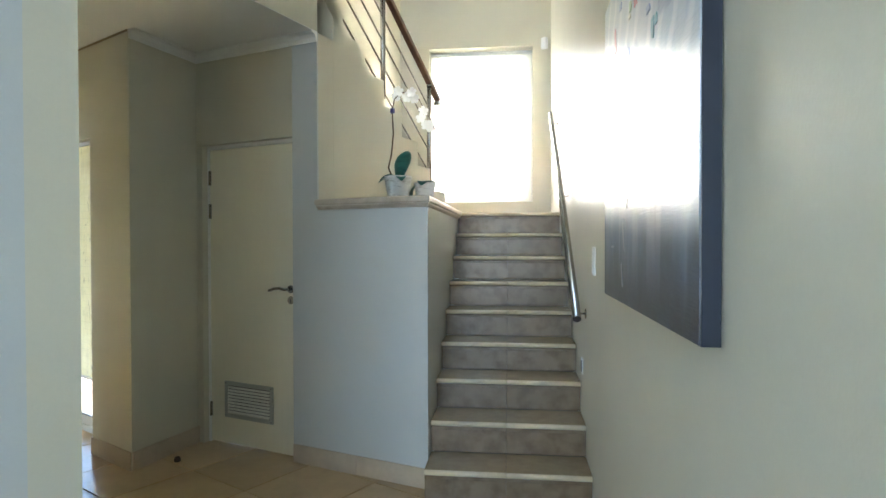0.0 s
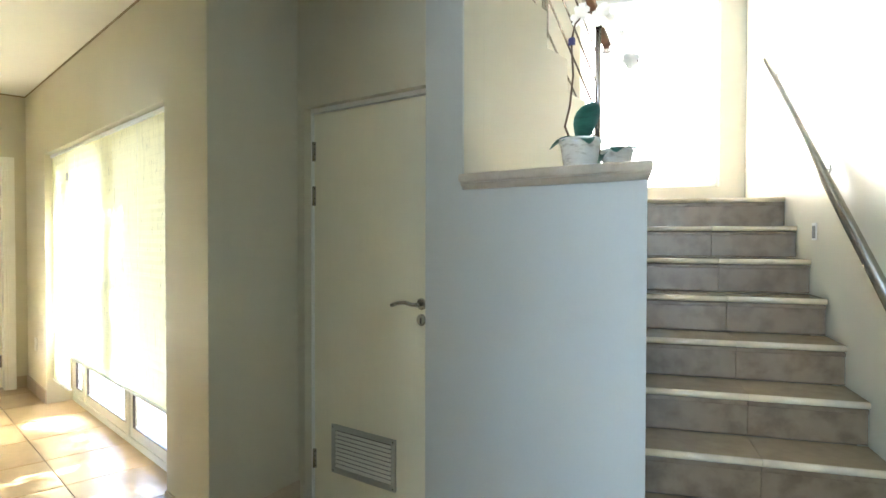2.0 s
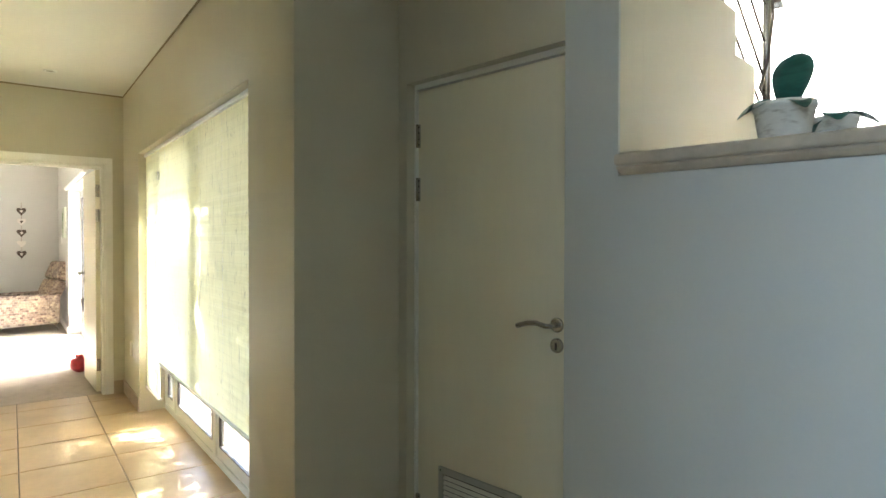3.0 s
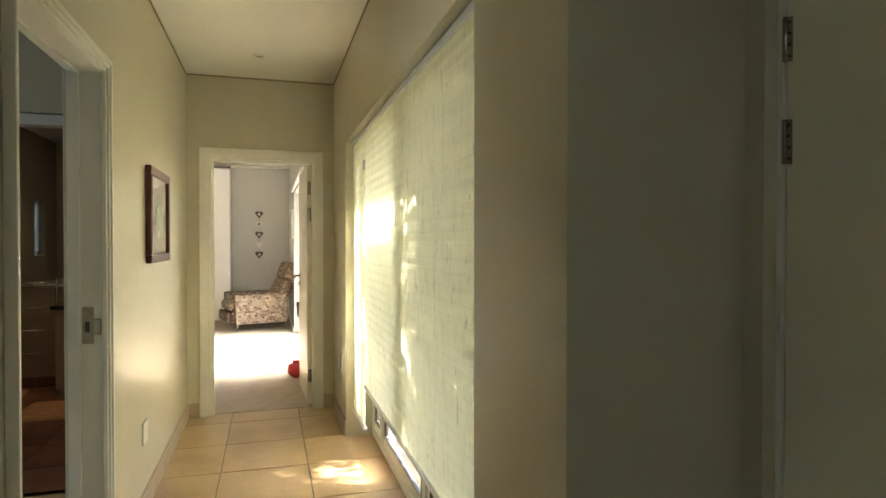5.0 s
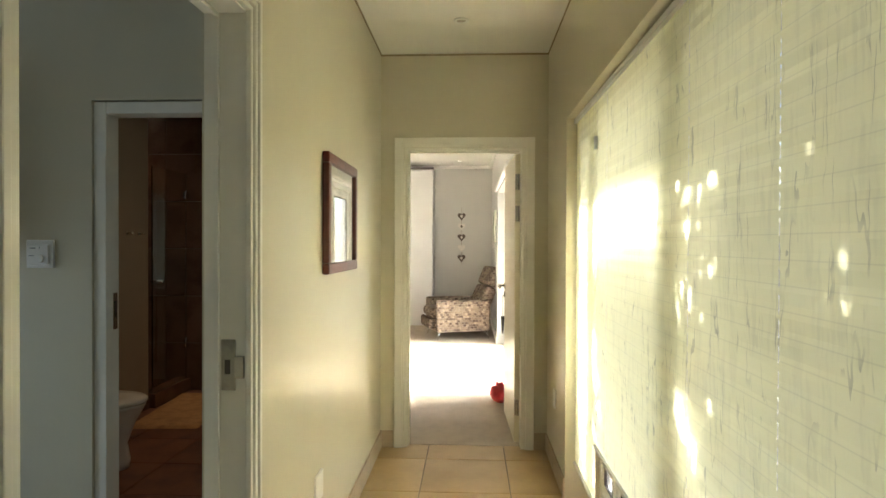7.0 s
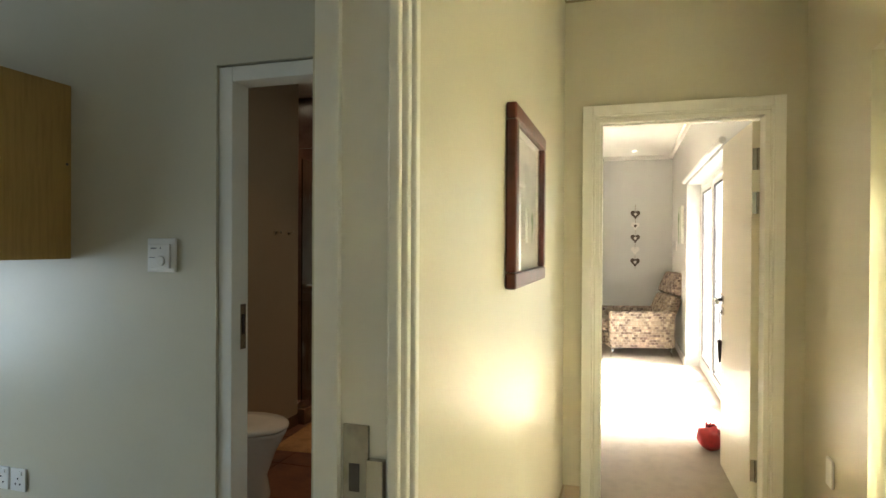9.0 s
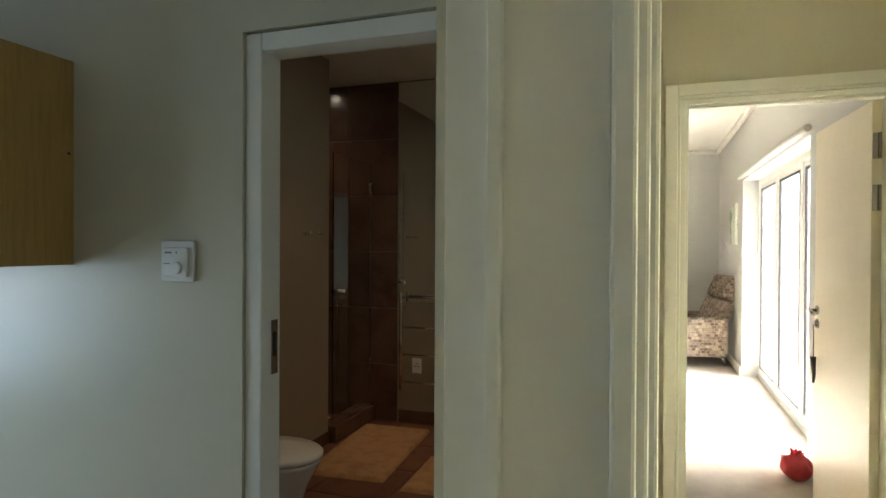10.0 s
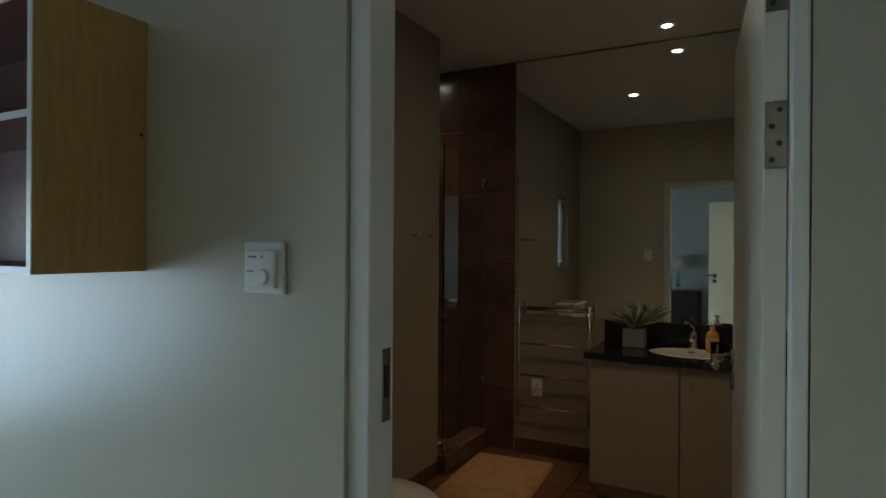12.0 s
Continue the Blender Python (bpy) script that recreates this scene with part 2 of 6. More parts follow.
POT = material("whitewashed_pot", (0.74, 0.72, 0.66), 0.7, second=(0.46, 0.42, 0.36), scale=22, second_at=(0.52, 0.72), stretch=(1, 1, 2.5), bump=0.4, bump_scale=60, fine=0.06)
SOIL = material("bark_soil", (0.07, 0.045, 0.03), 0.95, vary=0.5, scale=60, bump=1.0, bump_scale=80)
AGAVE = material("grey_green_leaf", (0.25, 0.29, 0.19), 0.45, vary=0.3, scale=20, fine=0.06)
RED = material("red_plastic", (0.70, 0.055, 0.07), 0.35, vary=0.2, scale=14, bump=0.2, bump_scale=30)
PAPER = material("picture_print", (0.60, 0.60, 0.54), 0.7, second=(0.34, 0.36, 0.32), scale=9, second_at=(0.48, 0.62), fine=0.05)
MOUNT = material("picture_mount", (0.72, 0.70, 0.60), 0.8, vary=0.03)
WARDROBE = material("white_lacquer", (0.80, 0.81, 0.82), 0.3, vary=0.02, fine=0.008)
PAVING = material("paving", (0.46, 0.43, 0.38), 0.85, vary=0.2, scale=2, bump=0.4, bump_scale=30, fine=0.08)
LEAF = material("garden_leaf", (0.06, 0.10, 0.03), 0.5, vary=0.4, scale=5, per_object=0.1)
BARK = material("bark", (0.16, 0.12, 0.08), 0.9, vary=0.3, scale=10, bump=0.8, bump_scale=30)
GARDENWALL = material("garden_wall", (0.62, 0.60, 0.54), 0.9, vary=0.1, scale=2, bump=0.3, bump_scale=40)
LAMPON = glow("lamp_on", (1.0, 0.86, 0.62), 14.0)
LAMPOFF = material("lamp_lens", (0.55, 0.53, 0.48), 0.2, vary=0.05)
HEARTDARK = material("dark_heart", (0.10, 0.075, 0.06), 0.8, vary=0.3, scale=40, bump=0.4)
HEARTLIGHT = material("light_heart", (0.72, 0.69, 0.64), 0.8, vary=0.15, scale=40, bump=0.4)
CORD = material("cord", (0.35, 0.30, 0.24), 0.9)
DARKCAB = material("dark_cabinet", (0.035, 0.022, 0.016), 0.3, vary=0.3, scale=6, stretch=(1, 1, 6))
SHADE = fabric("lamp_shade", (0.78, 0.74, 0.66), 0.3, slub=0.05)
BLUEGLASS = glass("blue_glass", (0.55, 0.75, 0.85), 0.05)


# ---- mesh helpers ----
def bx(bm, x0, x1, y0, y1, z0, z1, m=None, bevel=0.0):
    vs = bmesh.ops.create_cube(bm, size=1.0)["verts"]
    mm = Matrix.Translation(((x0 + x1) / 2, (y0 + y1) / 2, (z0 + z1) / 2)) @ Matrix.Diagonal((abs(x1 - x0), abs(y1 - y0), abs(z1 - z0), 1))
    bmesh.ops.transform(bm, matrix=mm, verts=vs)
    if bevel:
        es = list({e for v in vs for e in v.link_edges})
        r = bmesh.ops.bevel(bm, geom=es, offset=bevel, segments=2, profile=0.5, affect="EDGES")
        vs = list({v for v in r["verts"]} | {v for v in vs if v.is_valid})
    if m is not None:
        bmesh.ops.transform(bm, matrix=m, verts=vs)
    return bm


def box(x0, x1, y0, y1, z0, z1, bevel=0.0, m=None):
    return bx(bmesh.new(), x0, x1, y0, y1, z0, z1, m, bevel)


def tube(bm, points, r, sides=10, r_end=None, caps=True):
    """A round bar along points."""
    pts = [Vector(p) for p in points]
    rings = []
    up = None
    for i, p in enumerate(pts):
        d = (pts[min(i + 1, len(pts) - 1)] - pts[max(i - 1, 0)]).normalized()
        if up is None:
            up = d.orthogonal().normalized()
        up = (up - d * up.dot(d)).normalized()
        side = d.cross(up)
        rr = r if r_end is None else r + (r_end - r) * i / (len(pts) - 1)
        rings.append([bm.verts.new(p + (up * math.cos(a) + side * math.sin(a)) * rr) for a in (2 * math.pi * k / sides for k in range(sides))])
    for a, b in zip(rings, rings[1:]):
        for k in range(sides):
            f = bm.faces.new((a[k], a[(k + 1) % sides], b[(k + 1) % sides], b[k]))
            f.smooth = True
    if caps:
        bm.faces.new(list(reversed(rings[0])))
        bm.faces.new(rings[-1])
    return bm


def lathe(bm, profile, centre=(0, 0, 0), sides=24, m=None):
    """A turned shape from (radius, height) pairs."""
    rings = []
    for rad, h in profile:
        rings.append([bm.verts.new(Vector((centre[0] + rad * math.cos(2 * math.pi * k / sides), centre[1] + rad * math.sin(2 * math.pi * k / sides), centre[2] + h))) for k in range(sides)])
    for a, b in zip(rings, rings[1:]):
        for k in range(sides):
            f = bm.faces.new((a[k], a[(k + 1) % sides], b[(k + 1) % sides], b[k]))
            f.smooth = True
    bm.faces.new(list(reversed(rings[0])))
    bm.faces.new(rings[-1])
    if m is not None:
        bmesh.ops.transform(bm, matrix=m, verts=[v for ring in rings for v in ring])
    return bm


def prism(bm, outline, h0, h1, m=None):
    """An outline of (x, y) drawn up from h0 to h1."""
    lo = [bm.verts.new((x, y, h0)) for x, y in outline]
    hi = [bm.verts.new((x, y, h1)) for x, y in outline]
    bm.faces.new(list(reversed(lo)))
    bm.faces.new(hi)
    k = len(lo)
    for i in range(k):
        bm.faces.new((lo[i], lo[(i + 1) % k], hi[(i + 1) % k], hi[i]))
    if m is not None:
        bmesh.ops.transform(bm, matrix=m, verts=lo + hi)
    return bm


def mesh_of(name, bm, mat):
    me = bpy.data.meshes.new(name)
    bmesh.ops.recalc_face_normals(bm, faces=bm.faces[:])
    bm.to_mesh(me)
    bm.free()
    me.materials.append(mat)
    return me


def part(name, bm, mat, parent, label=""):
    ob = new(name, mesh_of(name, bm, mat))
    ob.parent = parent
    if label:
        tagged(ob, label)
    return ob


def thing(name, label, category, m=None, group="", kind=""):
    ob = new(name)
    ob.empty_display_size = 0.05
    if m is not None:
        ob.matrix_world = m
    return tagged(ob, label, category, group, kind)


def structure(name, bm, mat, label, category, m=None):
    ob = new(name, mesh_of(name, bm, mat))
    if m is not None:
        ob.matrix_world = m
    return tagged(ob, label, category, kind="structure")


def wall_bm(bm, p0, p1, thick, z0, z1, openings=()):
    """A wall whose face runs from p0 to p1 and whose body lies to the left of that way; openings: (from, to, low, high)."""
    p0, p1 = Vector((*p0, 0)), Vector((*p1, 0))
    d = p1 - p0
    n = d.length
    m = Matrix.Translation(p0) @ Matrix.Rotation(math.atan2(d.y, d.x), 4, "Z")
    at = 0.0
    for a, b, lo, hi in sorted(openings):
        if a > at:
            bx(bm, at, a, 0, thick, z0, z1, m)
        if lo > z0:
            bx(bm, a, b, 0, thick, z0, lo, m)
        if hi < z1:
            bx(bm, a, b, 0, thick, hi, z1, m)
        at = b
    if at < n:
        bx(bm, at, n, 0, thick, z0, z1, m)
    return bm


def wall(name, p0, p1, thick, z0, z1, openings=(), mat=PAINT, label="beige painted plaster wall"):
    return structure(name, wall_bm(bmesh.new(), p0, p1, thick, z0, z1, openings), mat, label, "wall")


ST = pose(-0.695, 3.13, 0, 0, 0, 29.3)      # stairs: x to the wall with the painting, y up the flight
CB = pose(-1.57, 2.886, 0, 0, 0, 9.5)       # cupboard wall: x along it, y into it
def at_st(x, y):
    v = ST @ Vector((x, y, 0))
    return (v.x, v.y)
def at_cb(x, y):
    v = CB @ Vector((x, y, 0))
    return (v.x, v.y)


CEILZ = 2.67
HIGH = 5.3

# ---- large structure ----
structure("floor_slab", box(-6.01, 3.6, -3.3, 4.0, -0.25, -0.012), GROUT, "dark joints between the floor tiles", "floor")
structure("floor_bedroom", prism(bmesh.new(), [(-14.2, -2.2), (-8.78, -2.2), (-8.78, 0.90), (-7.25, 0.90), (-7.25, 2.25), (-14.2, 2.25)], -0.25, 0.004), CARPET, "beige carpet on the bedroom floor", "carpet")
structure("floor_slab_corridor_end", box(-7.25, -6.01, 0.86, 2.3, -0.25, -0.012), GROUT, "dark joints between the floor tiles", "floor")
structure("floor_bathroom", box(-8.75, -6.01, -2.3, 0.86, -0.25, -0.010), GROUT, "dark joints of the bathroom floor", "floor")
structure("ground", box(-60, 60, -60, 60, -0.6, -0.26), PAVING, "pale paving outside the house", "ground")

wall("wall_stairs_right", at_st(0, -6.2), at_st(0, 3.6), -0.22, 0, HIGH, label="beige painted wall beside the stairs")
wall("wall_landing", at_st(0.22, 3.36), at_st(-1.80, 3.36), -0.25, 0, HIGH, [(0.41, 1.52, 1.81, 3.47)], label="beige landing wall with a window")
wall("wall_cupboard", at_cb(-1.80, 0), at_cb(-0.9605, 0), 0.16, 0, CEILZ, [(0.05, 0.84, 0, 2.05)], label="beige wall round the cupboard door")
# thin front skin carries the cool light in its colour; the core stays beige
wall("wall_cupboard_side", at_cb(-0.9595, 0), at_cb(-0.765, 0), 0.012, 1.5835, CEILZ, (), COOLLIT_GREY, "wall face between the cupboard door and the ledge, tinted for cool light")
wall("wall_cupboard_core", at_cb(-0.9595, 0.012), at_cb(-0.765, 0.012), 0.1525, 1.5835, CEILZ, (), PAINT, "beige end of the wall above the ledge")
structure("wall_half", prism(bmesh.new(), [at_cb(-0.9595, 0), at_cb(0, 0), at_st(-0.882, 2.16), at_cb(-0.77, 1.85), at_cb(-0.77, 0.16), at_cb(-0.9595, 0.16)], 0, 1.5835), COOLLIT_GREY, "half-height wall below the stone ledge, tinted for cool sky light", "wall")
structure("wall_niche", prism(bmesh.new(), [(-3.30, 2.05), (-3.19, 2.05), at_cb(-1.80, 0), at_cb(-1.80, 0.25), (-3.5, 2.30), (-3.30, 2.30)], 0, CEILZ), PAINT, "beige side wall of the niche by the cupboard door", "wall")
wall("wall_window", (-7.19, 2.05), (-3.30, 2.05), 0.25, 0, CEILZ, [(0.77, 3.49, 0, 2.07)], label="beige corridor wall with a floor-length window")
wall("wall_corridor_end", (-7.19, 0.80), (-7.19, 2.30), 0.12, 0, CEILZ, [(0.28, 1.095, 0, 2.04)], label="beige end wall round the bedroom door")
wall("wall_corridor_left", (-1.17, 0.92), (-7.31, 0.92), 0.135, 0, CEILZ, [(2.735, 3.615, 0, 2.04)], label="beige corridor wall with a doorway")
wall("wall_hall_left", (-1.17, -3.1), (-1.17, 0.80), 0.12, 0, HIGH, (), COOLLIT_GREY, "wall of the entrance hall, tinted for cool sky light")
wall("wall_hall_upper", (-1.17, -3.1), (3.4, -3.1), -0.2, 2.9, HIGH, [(0.9, 3.8, 3.3, 4.9)], label="pale upper wall with an opening for the added window")
wall("wall_hall_back", (-1.17, -3.1), (3.4, -3.1), -0.2, 0, 2.9, [(0.9, 3.8, 0.1, 2.4)], label="beige hall wall with a large window")
wall("wall_hall_right", (3.2, -3.1), (3.2, 0.5), -0.2, 0, HIGH)
wall("wall_office_west", (-5.95, 0.80), (-5.95, -3.3), -0.12, 0, CEILZ, [(0.145, 1.095, 0, 2.075)], label="pale wall round the bathroom doorway")
wall("wall_office_south", (-6.0, -3.3), (-1.29, -3.3), -0.2, 0, CEILZ, [(0.35, 2.1, 0.35, 1.75)], label="pale office wall with a wide window")
wall("wall_bath_nib", (-8.01, -1.16), (-6.07, -1.16), -0.12, 0, CEILZ, [(1.15, 1.5, 1.2, 1.9)], BATHPAINT, "taupe bathroom wall with a small window")
wall("wall_bath_mirror", (-8.65, 0.92), (-8.65, -2.3), -0.12, 0, CEILZ, (), BATHPAINT, "taupe bathroom wall behind the mirror")
wall("wall_bath_north", (-8.65, 0.80), (-7.31, 0.80), 0.08, 0, CEILZ, (), BATHPAINT, "taupe bathroom wall")
wall("wall_bath_inner", (-7.31, 0.80), (-6.07, 0.80), 0.004, 0, CEILZ, (), BATHPAINT, "taupe bathroom wall")
wall("wall_shower_south", (-8.65, -2.2), (-7.4, -2.2), -0.1, 0, CEILZ, (), BATHPAINT, "dark wall of the shower")
wall("wall_shower_east", (-7.5, -2.2), (-7.5, -1.28), -0.1, 0, CEILZ, (), BATHPAINT, "dark wall of the shower")
wall("wall_bedroom_right", (-13.8, 1.90), (-7.312, 1.90), 0.25, 0, 2.9, [(2.42, 5.2, 0, 2.09)], COOLLIT_GREY, label="pale bedroom wall with sliding doors")
wall("wall_bedroom_back", (-13.6, -2.2), (-13.6, 1.90), 0.2, 0, 2.9, (), COOLLIT_GREY, label="grey-beige bedroom wall")
wall("wall_bedroom_left", (-14.2, -2.2), (-8.77, -2.2), -0.2, 0, 2.9)
structure("ceiling_bedroom", box(-14.2, -7.31, -2.3, 2.3, 2.75, 2.95), CEIL, "white bedroom ceiling", "ceiling")
structure("ceiling_corridor", prism(bmesh.new(), [(-7.31, 0.80), at_cb(-0.76 + 0.0, -3.1), at_cb(-0.76, 0.0), at_cb(-1.95, 0.0), (-3.4, 2.3), (-7.31, 2.3)], CEILZ, CEILZ + 0.28), CEIL, "white corridor ceiling", "ceiling")
structure("ceiling_office", box(-6.07, -1.17, -3.5, 0.80, CEILZ, CEILZ + 0.2), CEIL, "white office ceiling", "ceiling")
structure("ceiling_bathroom", box(-8.77, -6.07, -2.4, 0.80, CEILZ, CEILZ + 0.2), CEIL, "shaded bathroom ceiling", "ceiling")
structure("ceiling_stairwell", box(-4.1, 4, -3.5, 8, HIGH, HIGH + 0.2), CEIL, "high white ceiling over the stairs", "ceiling")
wall("wall_upper_edge", at_cb(-0.76, -3.4), at_cb(-0.76, 0.0), 0.2, CEILZ + 0.004, HIGH, label="pale wall above the hall ceiling edge")

# ---- hall and stairs ----
RISE, RUN, FIRST = 0.182, 0.264, 0.02
stairs = thing("staircase", "stone-tiled staircase with rounded pale nosings, paler still for their highlight", "stairs", ST)
for k in range(9):
    part("step_bed", box(-0.875, -0.005, FIRST + 0.045 + RUN * k, 2.6, RISE * k + 0.001, RISE * (k + 1) - 0.032), GROUT, stairs)
for k in range(9):
    y, z = FIRST + RUN * k, RISE * (k + 1)
    for x0, x1 in ((-0.878, -0.4478), (-0.4466, -0.004)):
        part("riser_tile", box(x0, x1, y + 0.026, y + 0.044, z - RISE + 0.002, z - 0.034, 0.002), SHADED_STONE, stairs)
        part("nosing", tube(bmesh.new(), [(x0, y + 0.014, z - 0.015), (x1, y + 0.014, z - 0.015)], 0.0148, 12), NOSE_GLINT, stairs)
        # cove takes the riser's colour with the shade in it
        part("cove", box(x0, x1, y + 0.016, y + 0.027, z - 0.052, z - 0.032, 0.003), SHADED_STONE, stairs)
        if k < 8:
            part("tread_tile", box(x0, x1, y + 0.016, y + RUN + 0.026, z - 0.030, z - 0.0005, 0.001), LIT_TREAD, stairs)
structure("landing", prism(bmesh.new(), [(-0.002, FIRST + RUN * 8 + 0.018), (-0.002, 3.357), (-1.75, 3.357), (-1.75, 1.9), (-0.93, 1.95), (-0.885, FIRST + RUN * 8 + 0.018)], 1.40, 1.637), SHADED_STONE, "stone-tiled stair landing", "landing", ST)

def ledge_outline(over):
    """The ledge's plan, standing out over the half wall on its two open sides."""
    return [at_cb(-0.757, -over), at_cb(over - 0.008, -over), at_st(-0.885 + over, 2.12), at_st(-0.95, 2.2), at_cb(-0.757, 1.9), at_cb(-0.757, 0.0)]


ledge = thing("ledge", "moulded beige stone ledge on the half wall", "ledge", kind="structure")
slab = prism(bmesh.new(), ledge_outline(0.040), 1.609, 1.648)
bmesh.ops.bevel(slab, geom=[e for e in slab.edges if abs(e.verts[0].co.z - e.verts[1].co.z) < 0.001], offset=0.014, segments=4, profile=0.6, affect="EDGES")
part("slab", slab, LEDGE, ledge)
under = prism(bmesh.new(), ledge_outline(0.026), 1.5842, 1.6088)
bmesh.ops.bevel(under, geom=[e for e in under.edges if e.verts[0].co.z < 1.59 and e.verts[1].co.z < 1.59], offset=0.018, segments=4, profile=0.3, affect="EDGES")
part("moulding", under, LEDGE, ledge)

TREADS = [(1.79, 1.82), (1.53, 2.0), (1.284, 2.19), (1.03, 2.375), (0.78, 2.56), (0.53, 2.745), (0.27, 2.93), (0.02, 3.115), (-0.24, 3.30)]
profile = [(1.86, 1.655), (1.86, 1.66)]
z_at = 1.66
for y, z in TREADS:
    profile += [(y, z_at), (y, z)]
    z_at = z
profile += [(-0.5, z_at), (-0.5, 2.955), (0.165, 2.955), (0.165, 1.655)]
turn = Matrix(((0, 0, 1, 0), (1, 0, 0, 0), (0, 1, 0, 0), (0, 0, 0, 1)))
structure("wall_stringer", prism(bmesh.new(), profile, -0.90, -0.765, turn), PAINT, "stepped pale wall below the upper railing", "wall", CB)
upper = thing("upper_flight", "upper flight of stone-tiled stairs", "stairs", CB)
for y, z in TREADS:
    # upper steps use the riser stone, shade put into its colour
    part("step", box(-1.75, -0.905, y - 0.30, y, z - 0.22, z + 0.002, 0.004), SHADED_STONE, upper)
wall("wall_upper_left", at_cb(-1.76, 0.17), at_cb(-1.76, 2.72), 0.15, 1.2, HIGH, label="pale wall beside the upper flight")
wall("wall_upper_end", at_cb(-1.76, -0.5), at_cb(-1.76, 0.165), 0.15, 2.965, HIGH, label="pale wall beside the upper flight")
wall("wall_over_cupboard", at_cb(-1.9, 0.0), at_cb(-0.86, 0.0), 0.12, CEILZ + 0.29, 3.1, label="pale wall under the upper floor")

rail = thing("stair_railing", "steel stair railing with a dark wooden handrail", "railing", CB)
RX, SLOPE = -0.83, 0.72
def rail_z(y, up):
    return 2.59 + (1.70 - y) * SLOPE + up
for y in (0.785, 1.51, -0.02):
    foot = 1.98 if y > 1.4 else (2.55 if y > 0 else 3.1)
    post = part("post", tube(bmesh.new(), [(RX + 0.05, y, foot - 0.12), (RX + 0.05, y, rail_z(y, -0.03))], 0.019, 14), STEEL, rail)
    part("post_cap", lathe(bmesh.new(), [(0.024, 0), (0.024, 0.012), (0.012, 0.02)], (RX + 0.05, y, rail_z(y, -0.035)), 14), STEEL, post)
for drop in (0.22, 0.40, 0.58, 0.76):
    part("rod", tube(bmesh.new(), [(RX + 0.05, 1.52 - 0.05, rail_z(1.47, -drop)), (RX + 0.05, -0.45, rail_z(-0.45, -drop))], 0.006, 8), STEEL, rail)
hand = bmesh.new()
bx(hand, -0.024, 0.024, -1.55, 1.55, -0.02, 0.022, None, 0.008)
tilt = Matrix.Translation((RX + 0.05, 0.55, rail_z(0.55, 0.0))) @ Matrix.Rotation(-math.atan(SLOPE), 4, "X") @ Matrix.Diagonal((1, 0.9, 1, 1))
bmesh.ops.transform(hand, matrix=tilt, verts=hand.verts[:])
grip = part("handrail", hand, RAILWOOD, rail, "dark brown wooden handrail")
part("end_cap", box(RX + 0.024, RX + 0.076, 1.645, 1.70, rail_z(1.69, -0.035), rail_z(1.69, 0.0), 0.003), STEEL, grip)

grab = thing("wall_handrail", "brushed steel tube handrail on wall brackets", "handrail", ST)
part("tube", tube(bmesh.new(), [(-0.062, 0.235, 0.965), (-0.062, 2.43, 2.549)], 0.0235, 20), STEEL, grab)
part("end_plug", tube(bmesh.new(), [(-0.062, 0.2335, 0.9638), (-0.062, 0.2345, 0.9645)], 0.0215, 18), DARKMETAL, grab)
for s in (0.34, 1.36, 2.36):
    z = 0.965 + (s - 0.235) * 0.722
    arm = part("bracket", tube(bmesh.new(), [(-0.062, s, z - 0.018), (-0.055, s, z - 0.05), (-0.03, s, z - 0.058), (-0.002, s, z - 0.058)], 0.006, 8), STEEL, grab)
    part("rose", lathe(bmesh.new(), [(0.028, 0), (0.028, 0.004), (0.024, 0.006)], (0, 0, 0), 18, Matrix.Translation((-0.001, s, z - 0.058)) @ Matrix.Rotation(radians(-90), 4, "Y")), STEEL, arm)


